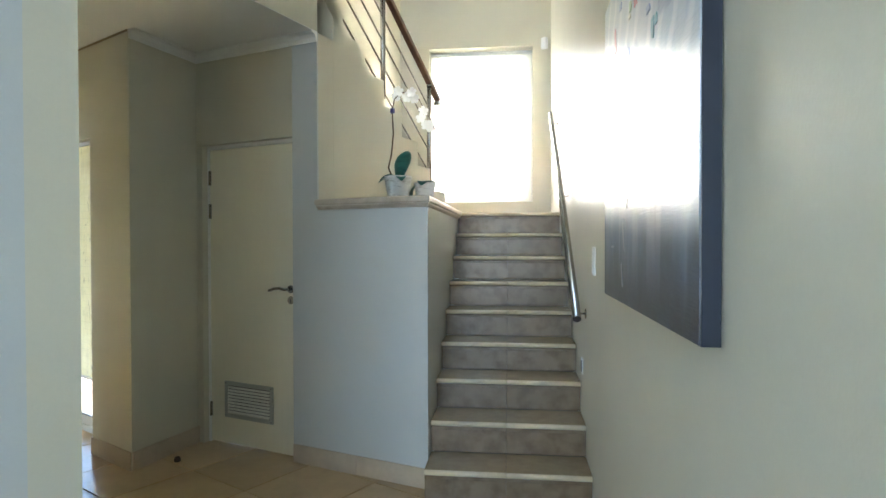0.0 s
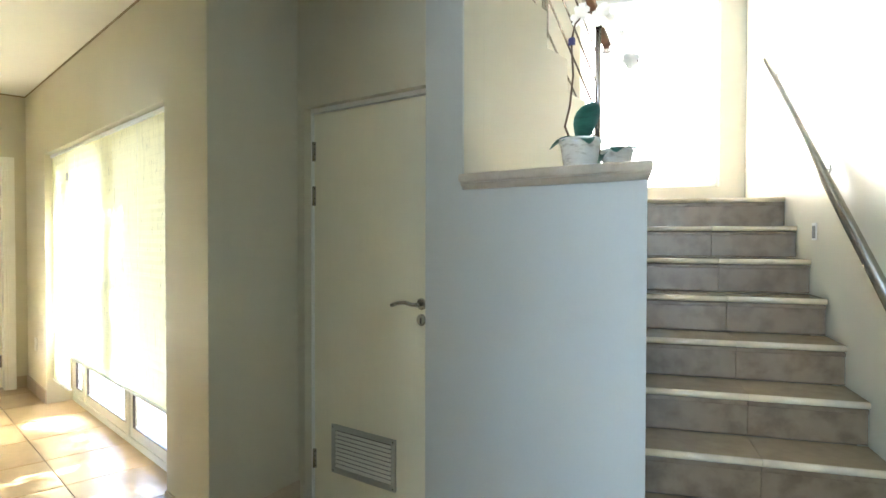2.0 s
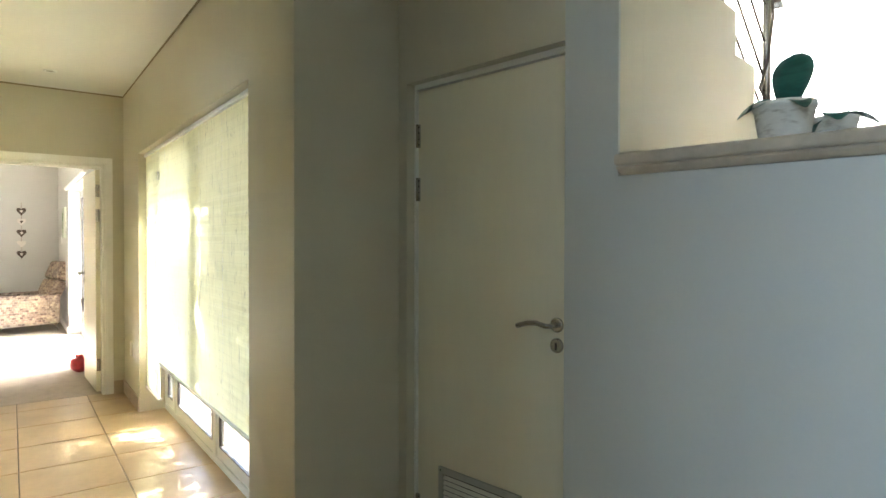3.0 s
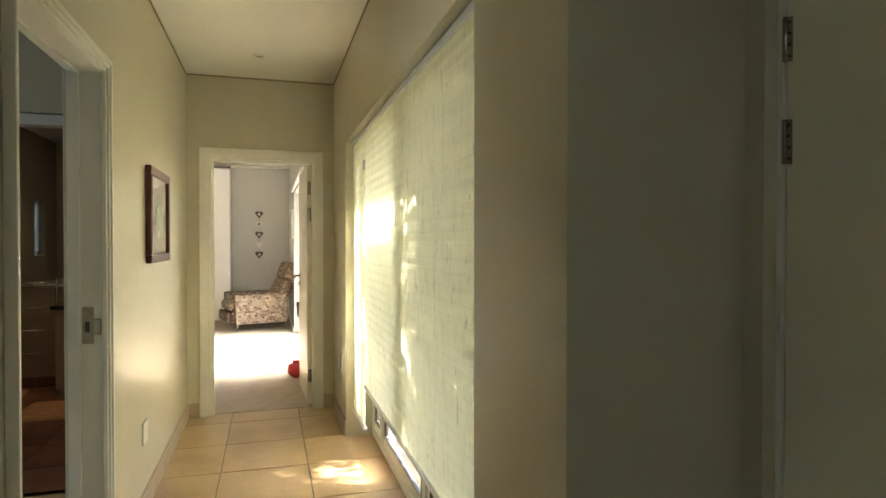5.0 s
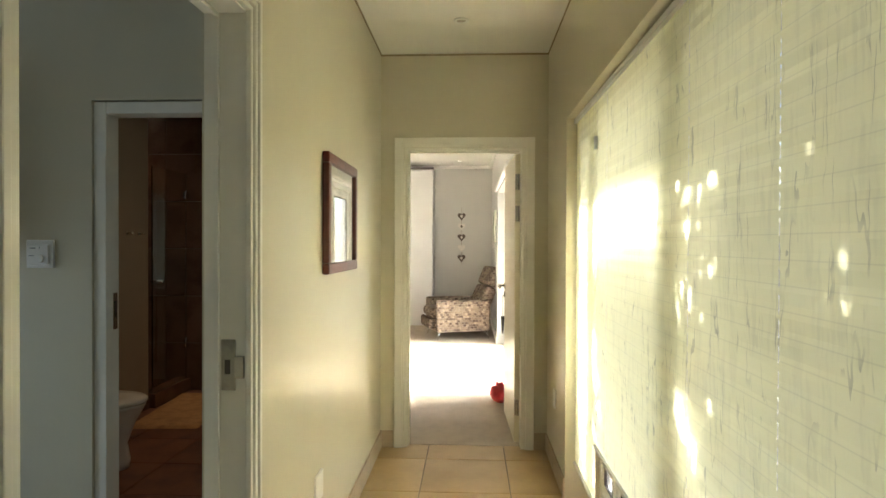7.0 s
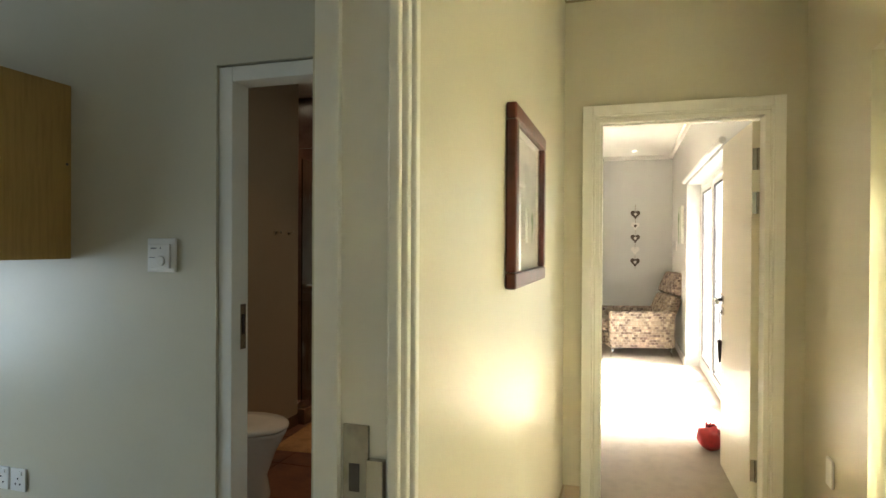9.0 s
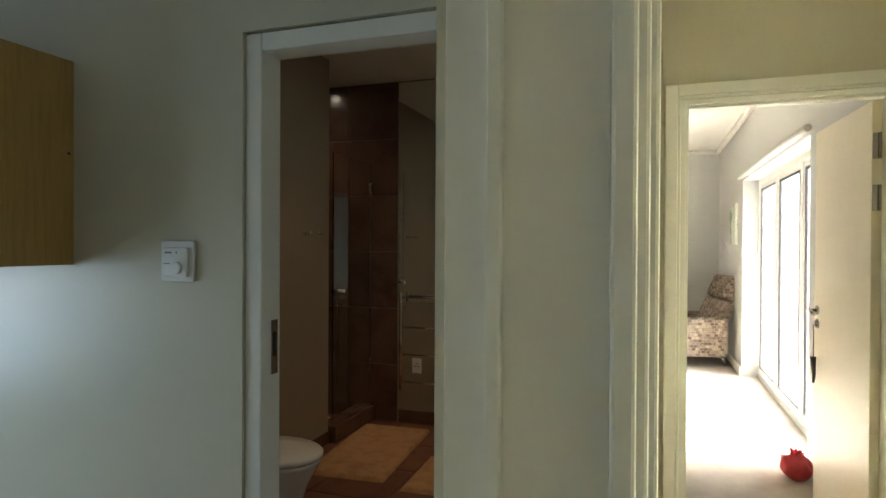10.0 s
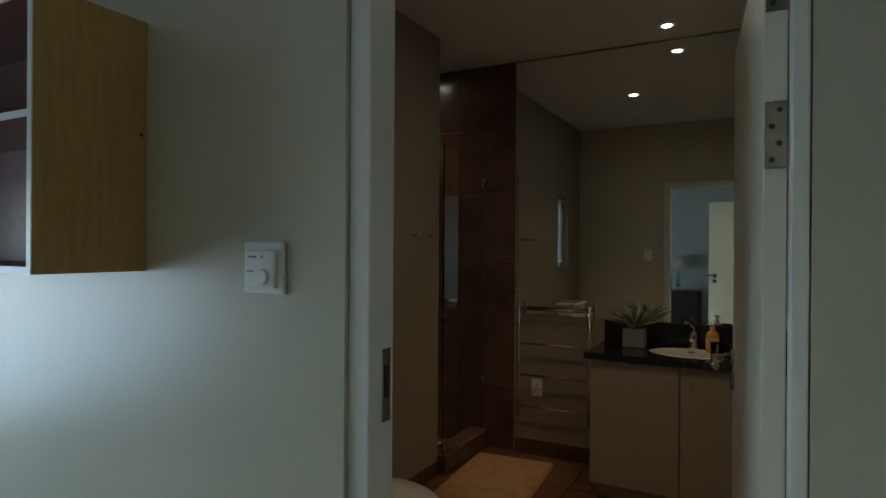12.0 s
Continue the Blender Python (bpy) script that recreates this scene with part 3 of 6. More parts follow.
def art_material():
    m = bpy.data.materials.new("abstract_painting")
    m.use_nodes = True
    nt = m.node_tree
    n, l = nt.nodes, nt.links
    b = n["Principled BSDF"]
    b.inputs["Roughness"].default_value = 0.30
    b.inputs["Coat Weight"].default_value, b.inputs["Coat Roughness"].default_value = 1.0, 0.24
    tc = n.new("ShaderNodeTexCoord")
    sep = n.new("ShaderNodeSeparateXYZ")
    l.new(tc.outputs["Object"], sep.inputs[0])
    grad = n.new("ShaderNodeMapRange")
    grad.inputs["From Min"].default_value, grad.inputs["From Max"].default_value = 1.18, 2.31
    l.new(sep.outputs["Z"], grad.inputs["Value"])
    mp = n.new("ShaderNodeMapping")
    mp.inputs["Scale"].default_value = (1, 1.6, 1.2)
    l.new(tc.outputs["Object"], mp.inputs["Vector"])
    a = n.new("ShaderNodeTexNoise")
    a.inputs["Scale"].default_value, a.inputs["Detail"].default_value, a.inputs["Distortion"].default_value = 2.2, 5, 0.8
    l.new(mp.outputs[0], a.inputs["Vector"])
    add = n.new("ShaderNodeMath")
    add.operation = "MULTIPLY_ADD"
    l.new(a.outputs["Fac"], add.inputs[0])
    add.inputs[1].default_value = 0.5
    l.new(grad.outputs[0], add.inputs[2])
    # the picture's own blues, the pale end raised by sheen put into the colour
    ramp = n.new("ShaderNodeValToRGB")
    e = ramp.color_ramp.elements
    e[0].position, e[0].color = 0.27, (0.010, 0.013, 0.026, 1)
    e[1].position, e[1].color = 1.0, (0.56, 0.62, 0.72, 1)
    for at, c in ((0.40, (0.030, 0.052, 0.090)), (0.52, (0.10, 0.17, 0.25)), (0.66, (0.26, 0.37, 0.48)), (0.82, (0.45, 0.55, 0.67))):
        ramp.color_ramp.elements.new(at).color = (*c, 1)
    l.new(add.outputs[0], ramp.inputs["Fac"])
    # curved white streaks and mauve patches in the upper part
    st = n.new("ShaderNodeTexWave")
    st.wave_type, st.rings_direction = "RINGS", "X"
    st.inputs["Scale"].default_value, st.inputs["Distortion"].default_value, st.inputs["Detail"].default_value, st.inputs["Detail Scale"].default_value = 2.4, 7.0, 5.0, 0.8
    mp3 = n.new("ShaderNodeMapping")
    mp3.inputs["Location"].default_value = (0, 2.2, -1.55)
    l.new(tc.outputs["Object"], mp3.inputs["Vector"])
    l.new(mp3.outputs[0], st.inputs["Vector"])
    sr = n.new("ShaderNodeMapRange")
    sr.inputs["From Min"].default_value, sr.inputs["From Max"].default_value = 0.60, 0.95
    l.new(st.outputs["Fac"], sr.inputs["Value"])
    cut = n.new("ShaderNodeMapRange")
    cut.inputs["From Min"].default_value, cut.inputs["From Max"].default_value = 1.50, 1.95
    cut.inputs["To Max"].default_value = 0.75
    l.new(sep.outputs["Z"], cut.inputs["Value"])
    both = n.new("ShaderNodeMath")
    both.operation = "MULTIPLY"
    l.new(cut.outputs[0], both.inputs[0])
    l.new(sr.outputs[0], both.inputs[1])
    mix = n.new("ShaderNodeMix")
    mix.data_type = "RGBA"
    l.new(both.outputs[0], mix.inputs[0])
    l.new(ramp.outputs[0], mix.inputs[6])
    mix.inputs[7].default_value = (0.80, 0.82, 0.86, 1)
    pn = n.new("ShaderNodeTexNoise")
    pn.inputs["Scale"].default_value, pn.inputs["Detail"].default_value = 3.4, 2
    l.new(tc.outputs["Object"], pn.inputs["Vector"])
    pr = n.new("ShaderNodeMapRange")
    pr.inputs["From Min"].default_value, pr.inputs["From Max"].default_value = 0.56, 0.60
    l.new(pn.outputs["Fac"], pr.inputs["Value"])
    both2 = n.new("ShaderNodeMath")
    both2.operation = "MULTIPLY"
    l.new(cut.outputs[0], both2.inputs[0])
    l.new(pr.outputs[0], both2.inputs[1])
    mix2 = n.new("ShaderNodeMix")
    mix2.data_type = "RGBA"
    l.new(both2.outputs[0], mix2.inputs[0])
    l.new(mix.outputs[2], mix2.inputs[6])
    mix2.inputs[7].default_value = (0.34, 0.38, 0.56, 1)
    up = n.new("ShaderNodeTexNoise")
    up.inputs["Scale"].default_value, up.inputs["Detail"].default_value, up.inputs["Distortion"].default_value = 1.5, 3, 0.5
    mp5 = n.new("ShaderNodeMapping")
    mp5.inputs["Scale"].default_value = (1, 6.5, 0.75)
    l.new(tc.outputs["Object"], mp5.inputs["Vector"])
    l.new(mp5.outputs[0], up.inputs["Vector"])
    ur = n.new("ShaderNodeMapRange")
    ur.inputs["From Min"].default_value, ur.inputs["From Max"].default_value, ur.inputs["To Max"].default_value = 0.50, 0.60, 0.55
    l.new(up.outputs["Fac"], ur.inputs["Value"])
    lift = n.new("ShaderNodeMapRange")
    lift.inputs["From Min"].default_value, lift.inputs["From Max"].default_value = 1.22, 1.75
    l.new(sep.outputs["Z"], lift.inputs["Value"])
    both3 = n.new("ShaderNodeMath")
    both3.operation = "MULTIPLY"
    l.new(ur.outputs[0], both3.inputs[0])
    l.new(lift.outputs[0], both3.inputs[1])
    mix3 = n.new("ShaderNodeMix")
    mix3.data_type = "RGBA"
    l.new(both3.outputs[0], mix3.inputs[0])
    l.new(mix2.outputs[2], mix3.inputs[6])
    mix3.inputs[7].default_value = (0.62, 0.68, 0.74, 1)
    l.new(mix3.outputs[2], b.inputs["Base Color"])
    bn = n.new("ShaderNodeTexNoise")
    bn.inputs["Scale"].default_value, bn.inputs["Detail"].default_value = 14, 6
    mp2 = n.new("ShaderNodeMapping")
    mp2.inputs["Scale"].default_value = (1, 0.9, 12)
    l.new(tc.outputs["Object"], mp2.inputs["Vector"])
    l.new(mp2.outputs[0], bn.inputs["Vector"])
    bp = n.new("ShaderNodeBump")
    bp.inputs["Strength"].default_value, bp.inputs["Distance"].default_value = 0.38, 0.004
    l.new(bn.outputs["Fac"], bp.inputs["Height"])
    l.new(bp.outputs[0], b.inputs["Normal"])
    return m


ART = art_material()
art = thing("canvas_painting", "large glossy blue abstract canvas, pale above with sheen in its colour, navy below", "painting", ST)
part("canvas", box(-0.045, -0.006, -1.83, -0.61, 1.18, 2.31, 0.004), ART, art)
part("edge", box(-0.043, -0.005, -1.838, -1.831, 1.181, 2.309), material("canvas_edge", (0.012, 0.016, 0.03), 0.5, vary=0.2), art)

SCARLET = material("paint_scarlet", (0.52, 0.17, 0.18), 0.3, vary=0.3, scale=30, bump=0.3, bump_scale=120, coat=0.4)
ROSE = material("paint_rose", (0.58, 0.33, 0.37), 0.3, vary=0.3, scale=30, bump=0.3, bump_scale=120, coat=0.4)
TEAL = material("paint_teal", (0.18, 0.38, 0.46), 0.3, vary=0.4, scale=30, bump=0.3, bump_scale=120, coat=0.4)
COBALT = material("paint_cobalt", (0.24, 0.31, 0.52), 0.3, vary=0.3, scale=30, bump=0.3, bump_scale=120, coat=0.4)
MOSS = material("paint_moss", (0.34, 0.46, 0.30), 0.3, vary=0.3, scale=30, bump=0.3, bump_scale=120, coat=0.4)
CREAM = material("paint_cream", (0.76, 0.74, 0.66), 0.3, vary=0.15, scale=30, bump=0.3, bump_scale=120, coat=0.4)
MIST = material("paint_mist", (0.20, 0.23, 0.26), 0.4, vary=0.3, scale=40, bump=0.2, bump_scale=120)
dab_rnd = random.Random(8)


def dab(y, z, w, h, lean, paint):
    """A thick ragged stroke of paint on the canvas, leaning along y."""
    ring = []
    for i in range(10):
        a = 2 * math.pi * i / 10
        r = dab_rnd.uniform(0.72, 1.1)
        dy = w / 2 * r * max(-0.8, min(0.8, math.cos(a) * 1.4))
        dz = h / 2 * r * max(-0.85, min(0.85, math.sin(a) * 1.3))
        ring.append((y + dy - lean * dz * -1, z + dz))
    part("paint_dab", prism(bmesh.new(), ring, -0.0472, -0.0452, Matrix(((0, 0, 1, 0), (1, 0, 0, 0), (0, 1, 0, 0), (0, 0, 0, 1)))), paint, art)


dab(-0.860, 2.110, 0.039, 0.110, 0.15, ROSE)
dab(-0.799, 2.075, 0.034, 0.023, 0.00, ROSE)
dab(-1.120, 2.106, 0.039, 0.019, 0.30, CREAM)
dab(-1.206, 2.118, 0.048, 0.030, 0.50, SCARLET)
dab(-1.129, 2.134, 0.039, 0.041, 0.10, MOSS)
dab(-0.964, 2.198, 0.048, 0.030, 0.00, COBALT)
dab(-1.379, 2.032, 0.059, 0.030, 0.30, COBALT)
dab(-1.426, 1.963, 0.040, 0.076, 0.10, TEAL)
dab(-1.465, 1.974, 0.033, 0.040, 0.10, TEAL)
dab(-1.093, 1.999, 0.059, 0.042, 0.20, COBALT)
dab(-1.089, 1.849, 0.032, 0.018, 0.00, COBALT)
dab(-1.223, 1.828, 0.050, 0.021, 0.20, TEAL)
dab(-1.181, 1.785, 0.043, 0.016, 0.20, TEAL)
dab(-1.215, 1.666, 0.043, 0.029, 0.50, CREAM)
dab(-1.120, 1.666, 0.039, 0.018, 0.00, TEAL)
dab(-1.111, 1.635, 0.034, 0.029, 0.10, COBALT)
dab(-0.888, 1.611, 0.044, 0.081, 0.10, SCARLET)
dab(-0.799, 1.577, 0.040, 0.018, 0.10, SCARLET)
dab(-1.074, 1.516, 0.030, 0.042, -0.30, MIST)
dab(-1.025, 1.412, 0.030, 0.134, 0.30, MIST)
dab(-0.995, 1.279, 0.031, 0.096, 0.25, MIST)
dab(-0.818, 1.372, 0.070, 0.010, 0.00, MIST)
dab(-1.111, 1.911, 0.032, 0.008, 0.20, CREAM)
dab(-1.337, 1.821, 0.035, 0.009, 0.30, CREAM)


def wall_plate(name, label, category, m, w, h, keys, group=""):
    """A plate on a wall: local x along it, z up, y out of it to -y."""
    ob = thing(name, label, category, m, group)
    part("plate", box(-w / 2, w / 2, -0.010, -0.0005, -h / 2, h / 2, 0.003), WHITE, ob)
    for x, z, kw, kh, mat in keys:
        part("rocker", box(x - kw / 2, x + kw / 2, -0.014, -0.0101, z - kh / 2, z + kh / 2, 0.001), mat, ob)
    return ob


def st_face(s, z):
    return ST @ pose(0, s, z, 0, 0, -90)


wall_plate("light_switch", "white rocker light switch on the stair wall", "switch", st_face(0.0, 1.29), 0.07, 0.145, [(0, 0.042, 0.024, 0.02, WHITE), (0, 0.012, 0.024, 0.02, WHITE), (0, -0.018, 0.024, 0.02, WHITE), (0, -0.048, 0.024, 0.02, WHITE)])
for s, z in ((0.50, 0.655), (1.56, 1.42)):
    st = thing("step_light", "small square recessed stair light in the wall", "light", st_face(s, z), "stair lights")
    part("plate", box(-0.034, 0.034, -0.007, -0.0005, -0.045, 0.045, 0.002), ALU, st)
    part("lens", box(-0.025, 0.025, -0.009, -0.0072, -0.035, 0.030, 0.001), GREYP, st)
pir = thing("motion_detector", "white motion detector in the corner of the landing", "detector", ST @ pose(-0.07, 3.30, 3.47, 0, 0, -40))
part("body", box(-0.032, 0.032, -0.025, 0.025, -0.06, 0.06, 0.010), WHITE, pir)
part("lens", box(-0.022, 0.022, -0.030, -0.0252, -0.045, 0.005, 0.004), ALU, pir)


def window_unit(name, label, m, x0, x1, z0, z1, stiles, frame=0.05, depth=0.05, fine=0.045, glass_mat=CLEAR, seal=0.006):
    """A glazed window: local x along the wall, y outwards."""
    ob = thing(name, label, "window", m, kind="structure")
    fr = bmesh.new()
    bx(fr, x0, x1, 0, depth, z0, z0 + frame, None, 0.003)
    bx(fr, x0, x1, 0, depth, z1 - frame, z1, None, 0.003)
    for x in (x0 + frame / 2, x1 - frame / 2):
        bx(fr, x - frame / 2, x + frame / 2, 0, depth, z0 + frame + 0.001, z1 - frame - 0.001, None, 0.003)
    part("window_frame", fr, ALU, ob)
    edges = [x0 + frame, *stiles, x1 - frame]
    for s in stiles:
        part("mullion", box(s - 0.03, s + 0.03, -0.004, depth - 0.004, z0 + frame + 0.001, z1 - frame - 0.001, 0.003), ALU, ob)
    for a, b in zip(edges, edges[1:]):
        a2, b2 = a + (0.032 if a in stiles else 0.002), b - (0.032 if b in stiles else 0.002)
        sash = bmesh.new()
        lo, hi = z0 + frame + 0.003, z1 - frame - 0.003
        bx(sash, a2, b2, 0.008, 0.04, lo, lo + fine + 0.02, None, 0.002)
        bx(sash, a2, b2, 0.008, 0.04, hi - fine, hi, None, 0.002)
        bx(sash, a2, a2 + fine, 0.008, 0.04, lo + fine + 0.021, hi - fine - 0.001, None, 0.002)
        bx(sash, b2 - fine, b2, 0.008, 0.04, lo + fine + 0.021, hi - fine - 0.001, None, 0.002)
        leaf = part("sash", sash, ALU, ob)
        pane = part("pane", box(a2 + fine, b2 - fine, 0.020, 0.026, lo + fine + 0.02, hi - fine), glass_mat, leaf)
        pane.visible_shadow = False
        gas = bmesh.new()
        gx0, gx1, gz0, gz1 = a2 + fine, b2 - fine, lo + fine + 0.02, hi - fine
        for q in ((gx0, gx1, gz0, gz0 + seal), (gx0, gx1, gz1 - seal, gz1), (gx0, gx0 + seal, gz0 + seal + 0.001, gz1 - seal - 0.001), (gx1 - seal, gx1, gz0 + seal + 0.001, gz1 - seal - 0.001)):
            bx(gas, q[0], q[1], 0.005, 0.0195, q[2], q[3])
        part("gasket", gas, DARKMETAL, leaf)
    return ob


def roller_blind(name, label, m, x0, x1, z0, z1, cloth, group=""):
    ob = thing(name, label, "blind", m, group)
    part("roller", tube(bmesh.new(), [(x0, 0.0, z1), (x1, 0.0, z1)], 0.022, 16), ALU, ob)
    part("cloth", box(x0, x1, -0.0225, -0.0215, z0, z1), cloth, ob)
    part("bottom_bar", box(x0, x1, -0.028, -0.012, z0 - 0.012, z0 + 0.012, 0.004), cloth, ob)
    return ob


def pleated_blind(label, m, x0, x1, z0, z1, cloth, cords):
    """A pleated blind: folds across its whole width, with a row of cord holes at each cord."""
    ob = thing("pleated_blind", label, "blind", m, "corridor blinds")
    part("head_rail", box(x0, x1, -0.016, 0.016, z1, z1 + 0.024, 0.003), ALU, ob)
    fold = 0.0235
    n = int((z1 - z0) / fold)
    xs = sorted([x0, x1, *[c - 0.0022 for c in cords], *[c + 0.0022 for c in cords]])
    bm = bmesh.new()
    rows = []
    for k in range(n * 3 + 1):
        f = k / 3
        tri = abs((f % 2) - 1)
        z = z0 + (z1 - z0) * k / (n * 3)
        rows.append([bm.verts.new((x, 0.0008 * (2 * tri - 1) + 0.0001 * noise.noise((x * 3, z * 5, 2.0)), z + 0.0004 * noise.noise((x * 4, z * 9, 7.0)))) for x in xs])
    holes = {i for i in range(len(xs) - 1) for c in cords if abs((xs[i] + xs[i + 1]) / 2 - c) < 0.002}
    for k in range(n * 3):
        for i in range(len(xs) - 1):
            if i in holes and k % 3 == 1:
                continue
            bm.faces.new((rows[k][i], rows[k][i + 1], rows[k + 1][i + 1], rows[k + 1][i]))
    part("cloth", bm, cloth, ob)
    part("bottom_bar", box(x0, x1, -0.012, 0.012, z0 - 0.016, z0, 0.003), ALU, ob)
    for c in cords:
        part("cord", tube(bmesh.new(), [(c, 0, z0), (c, 0, z1)], 0.0007, 6), WHITE, ob)
    return ob


window_unit("window_1", "white aluminium landing window", ST @ pose(-0.745, 3.50, 0), -0.555, 0.555, 1.81, 3.47, [])
roller_blind("landing_blind", "white translucent roller blind drawn down over the landing window", ST @ pose(-0.745, 3.46, 0), -0.545, 0.545, 1.83, 3.41, SCREEN)

# ---- doors ----
def lever(parent, x, z, out, way, key=True):
    """A steel lever handle; out: +1 or -1 along y; way: +1 or -1 along x."""
    rose = part("rose", lathe(bmesh.new(), [(0.026, 0), (0.026, 0.007), (0.022, 0.010)], (0, 0, 0), 20, Matrix.Translation((x, 0, z)) @ Matrix.Rotation(radians(-90 * out), 4, "X")), STEEL, parent)
    y = out
    part("lever", tube(bmesh.new(), [(x, 0.008 * y, z), (x, 0.045 * y, z), (x + 0.012 * way, 0.056 * y, z), (x + 0.05 * way, 0.058 * y, z + 0.008), (x + 0.09 * way, 0.057 * y, z + 0.004), (x + 0.135 * way, 0.055 * y, z - 0.010)], 0.009, 12), STEEL, rose)
    if key:
        es = part("escutcheon", lathe(bmesh.new(), [(0.026, 0), (0.026, 0.007), (0.022, 0.010)], (0, 0, 0), 20, Matrix.Translation((x, 0, z - 0.072)) @ Matrix.Rotation(radians(-90 * out), 4, "X")), STEEL, parent)
        part("keyhole", box(x - 0.004, x + 0.004, 0.0095 * y, 0.0112 * y, z - 0.088, z - 0.062), DARKMETAL, es)
    return rose


def hinge(parent, x, z, y0, wide=0.02, out=-1):
    """A steel butt hinge with its knuckle and screws, flat on a face at y0."""
    h = part("hinge", box(x - wide, x + wide, min(y0, y0 + 0.003 * out), max(y0, y0 + 0.003 * out), z - 0.05, z + 0.05, 0.0008), WORN, parent)
    part("knuckle", tube(bmesh.new(), [(x, y0 + 0.006 * out, z - 0.05), (x, y0 + 0.006 * out, z + 0.05)], 0.006, 10), STEEL, h)
    screws = bmesh.new()
    for dz in (-0.038, -0.013, 0.013, 0.038):
        for dx in (-wide * 0.6, wide * 0.6):
            lathe(screws, [(0.0035, 0), (0.0035, 0.0008)], (0, 0, 0), 8, Matrix.Translation((x + dx, y0 + 0.003 * out, z + dz)) @ Matrix.Rotation(radians(-90 * out), 4, "X"))
    part("screw_heads", screws, DARKMETAL, h)
    return h


cup = thing("door_1", "closed cream-painted cupboard door with a vent grille", "door", CB @ pose(0, 0.055, 0), kind="structure")
part("leaf", box(-1.735, -0.972, 0, 0.04, 0.008, 2.022, 0.002), DOOR, cup)
frame_bm = bmesh.new()
bx(frame_bm, -1.75, -1.738, -0.01, 0.07, 0, 2.05)
bx(frame_bm, -0.969, -0.962, -0.01, 0.07, 0, 2.05)
bx(frame_bm, -1.7375, -0.9695, -0.01, 0.07, 2.027, 2.05)
part("door_frame", frame_bm, TRIM, cup)
lever(cup, -1.022, 1.085, -1, -1)
for z in (1.83, 1.60, 0.23):
    hinge(cup, -1.735, z, -0.001, 0.014)
GX0, GX1, GZ0, GZ1 = -1.600, -1.172, 0.190, 0.437
surround = bmesh.new()
for q in ((GX0, GX1, GZ0, GZ0 + 0.027), (GX0, GX1, GZ1 - 0.027, GZ1), (GX0, GX0 + 0.027, GZ0 + 0.0275, GZ1 - 0.0275), (GX1 - 0.027, GX1, GZ0 + 0.0275, GZ1 - 0.0275)):
    bx(surround, q[0], q[1], -0.012, -0.0005, q[2], q[3], None, 0.003)
grille = part("vent_grille", surround, GRILLE, cup, "grey aluminium vent grille")
# dark sheet on the door stands in for the shade between the slats
part("shade_backing", box(GX0 + 0.028, GX1 - 0.028, -0.0015, -0.0006, GZ0 + 0.028, GZ1 - 0.028), DARKMETAL, grille)
for k in range(9):
    z = GZ0 + 0.040 + k * 0.0209
    part("slat", box(-0.1855, 0.1855, -0.0008, 0.0008, -0.0078, 0.0078, 0, Matrix.Translation(((GX0 + GX1) / 2, -0.0088, z)) @ Matrix.Rotation(radians(-28), 4, "X")), SLAT, grille)
for gx in (GX0 + 0.013, GX1 - 0.013):
    for gz in (GZ0 + 0.013, GZ1 - 0.013):
        part("grille_screw", lathe(bmesh.new(), [(0.004, 0), (0.004, 0.001)], (0, 0, 0), 10, Matrix.Translation((gx, -0.012, gz)) @ Matrix.Rotation(radians(90), 4, "X")), DARKMETAL, grille)
structure("cupboard_back", box(-1.78, -0.9, 0.6, 0.7, 0, 2.6, 0, CB), PAINT, "closed dark cupboard wall under the stairs", "wall")
stop = thing("door_stop", "small dark rubber door stop on the tiles", "door stop", pose(-3.12, 2.30, 0.0))
part("stop", lathe(bmesh.new(), [(0.020, 0), (0.021, 0.012), (0.015, 0.028), (0.006, 0.032)], (0, 0, 0), 14), DARKMETAL, stop)


def casing(parent, m, w, h, wide=0.065, proud=0.018, name="architrave", steps=((0.0, 0.28, 0.55), (0.30, 0.62, 0.8), (0.65, 1.0, 1.0))):
    """A moulded frame round an opening: local x along the wall from the opening's left edge, y out of the wall to -y."""
    for i, (a, b, z0, z1) in enumerate(((-wide, 0, 0, h + wide), (w, w + wide, 0, h + wide), (0.001, w - 0.001, h, h + wide))):
        bm = bmesh.new()
        if i < 2:
            s = (a, b) if i else (b, a)
            for p0, p1, y in steps:
                bx(bm, min(s[0] + (s[1] - s[0]) * p0, s[0] + (s[1] - s[0]) * p1), max(s[0] + (s[1] - s[0]) * p0, s[0] + (s[1] - s[0]) * p1), -proud * y, -0.0005, z0, h + wide * p1, None, 0.003)
        else:
            for p0, p1, y in steps:
                bx(bm, a - wide * p0, b + wide * p0, -proud * y, -0.0005, h + wide * p0, h + wide * p1, None, 0.003)
        bmesh.ops.transform(bm, matrix=m, verts=bm.verts[:])
        part(name, bm, TRIM, parent)


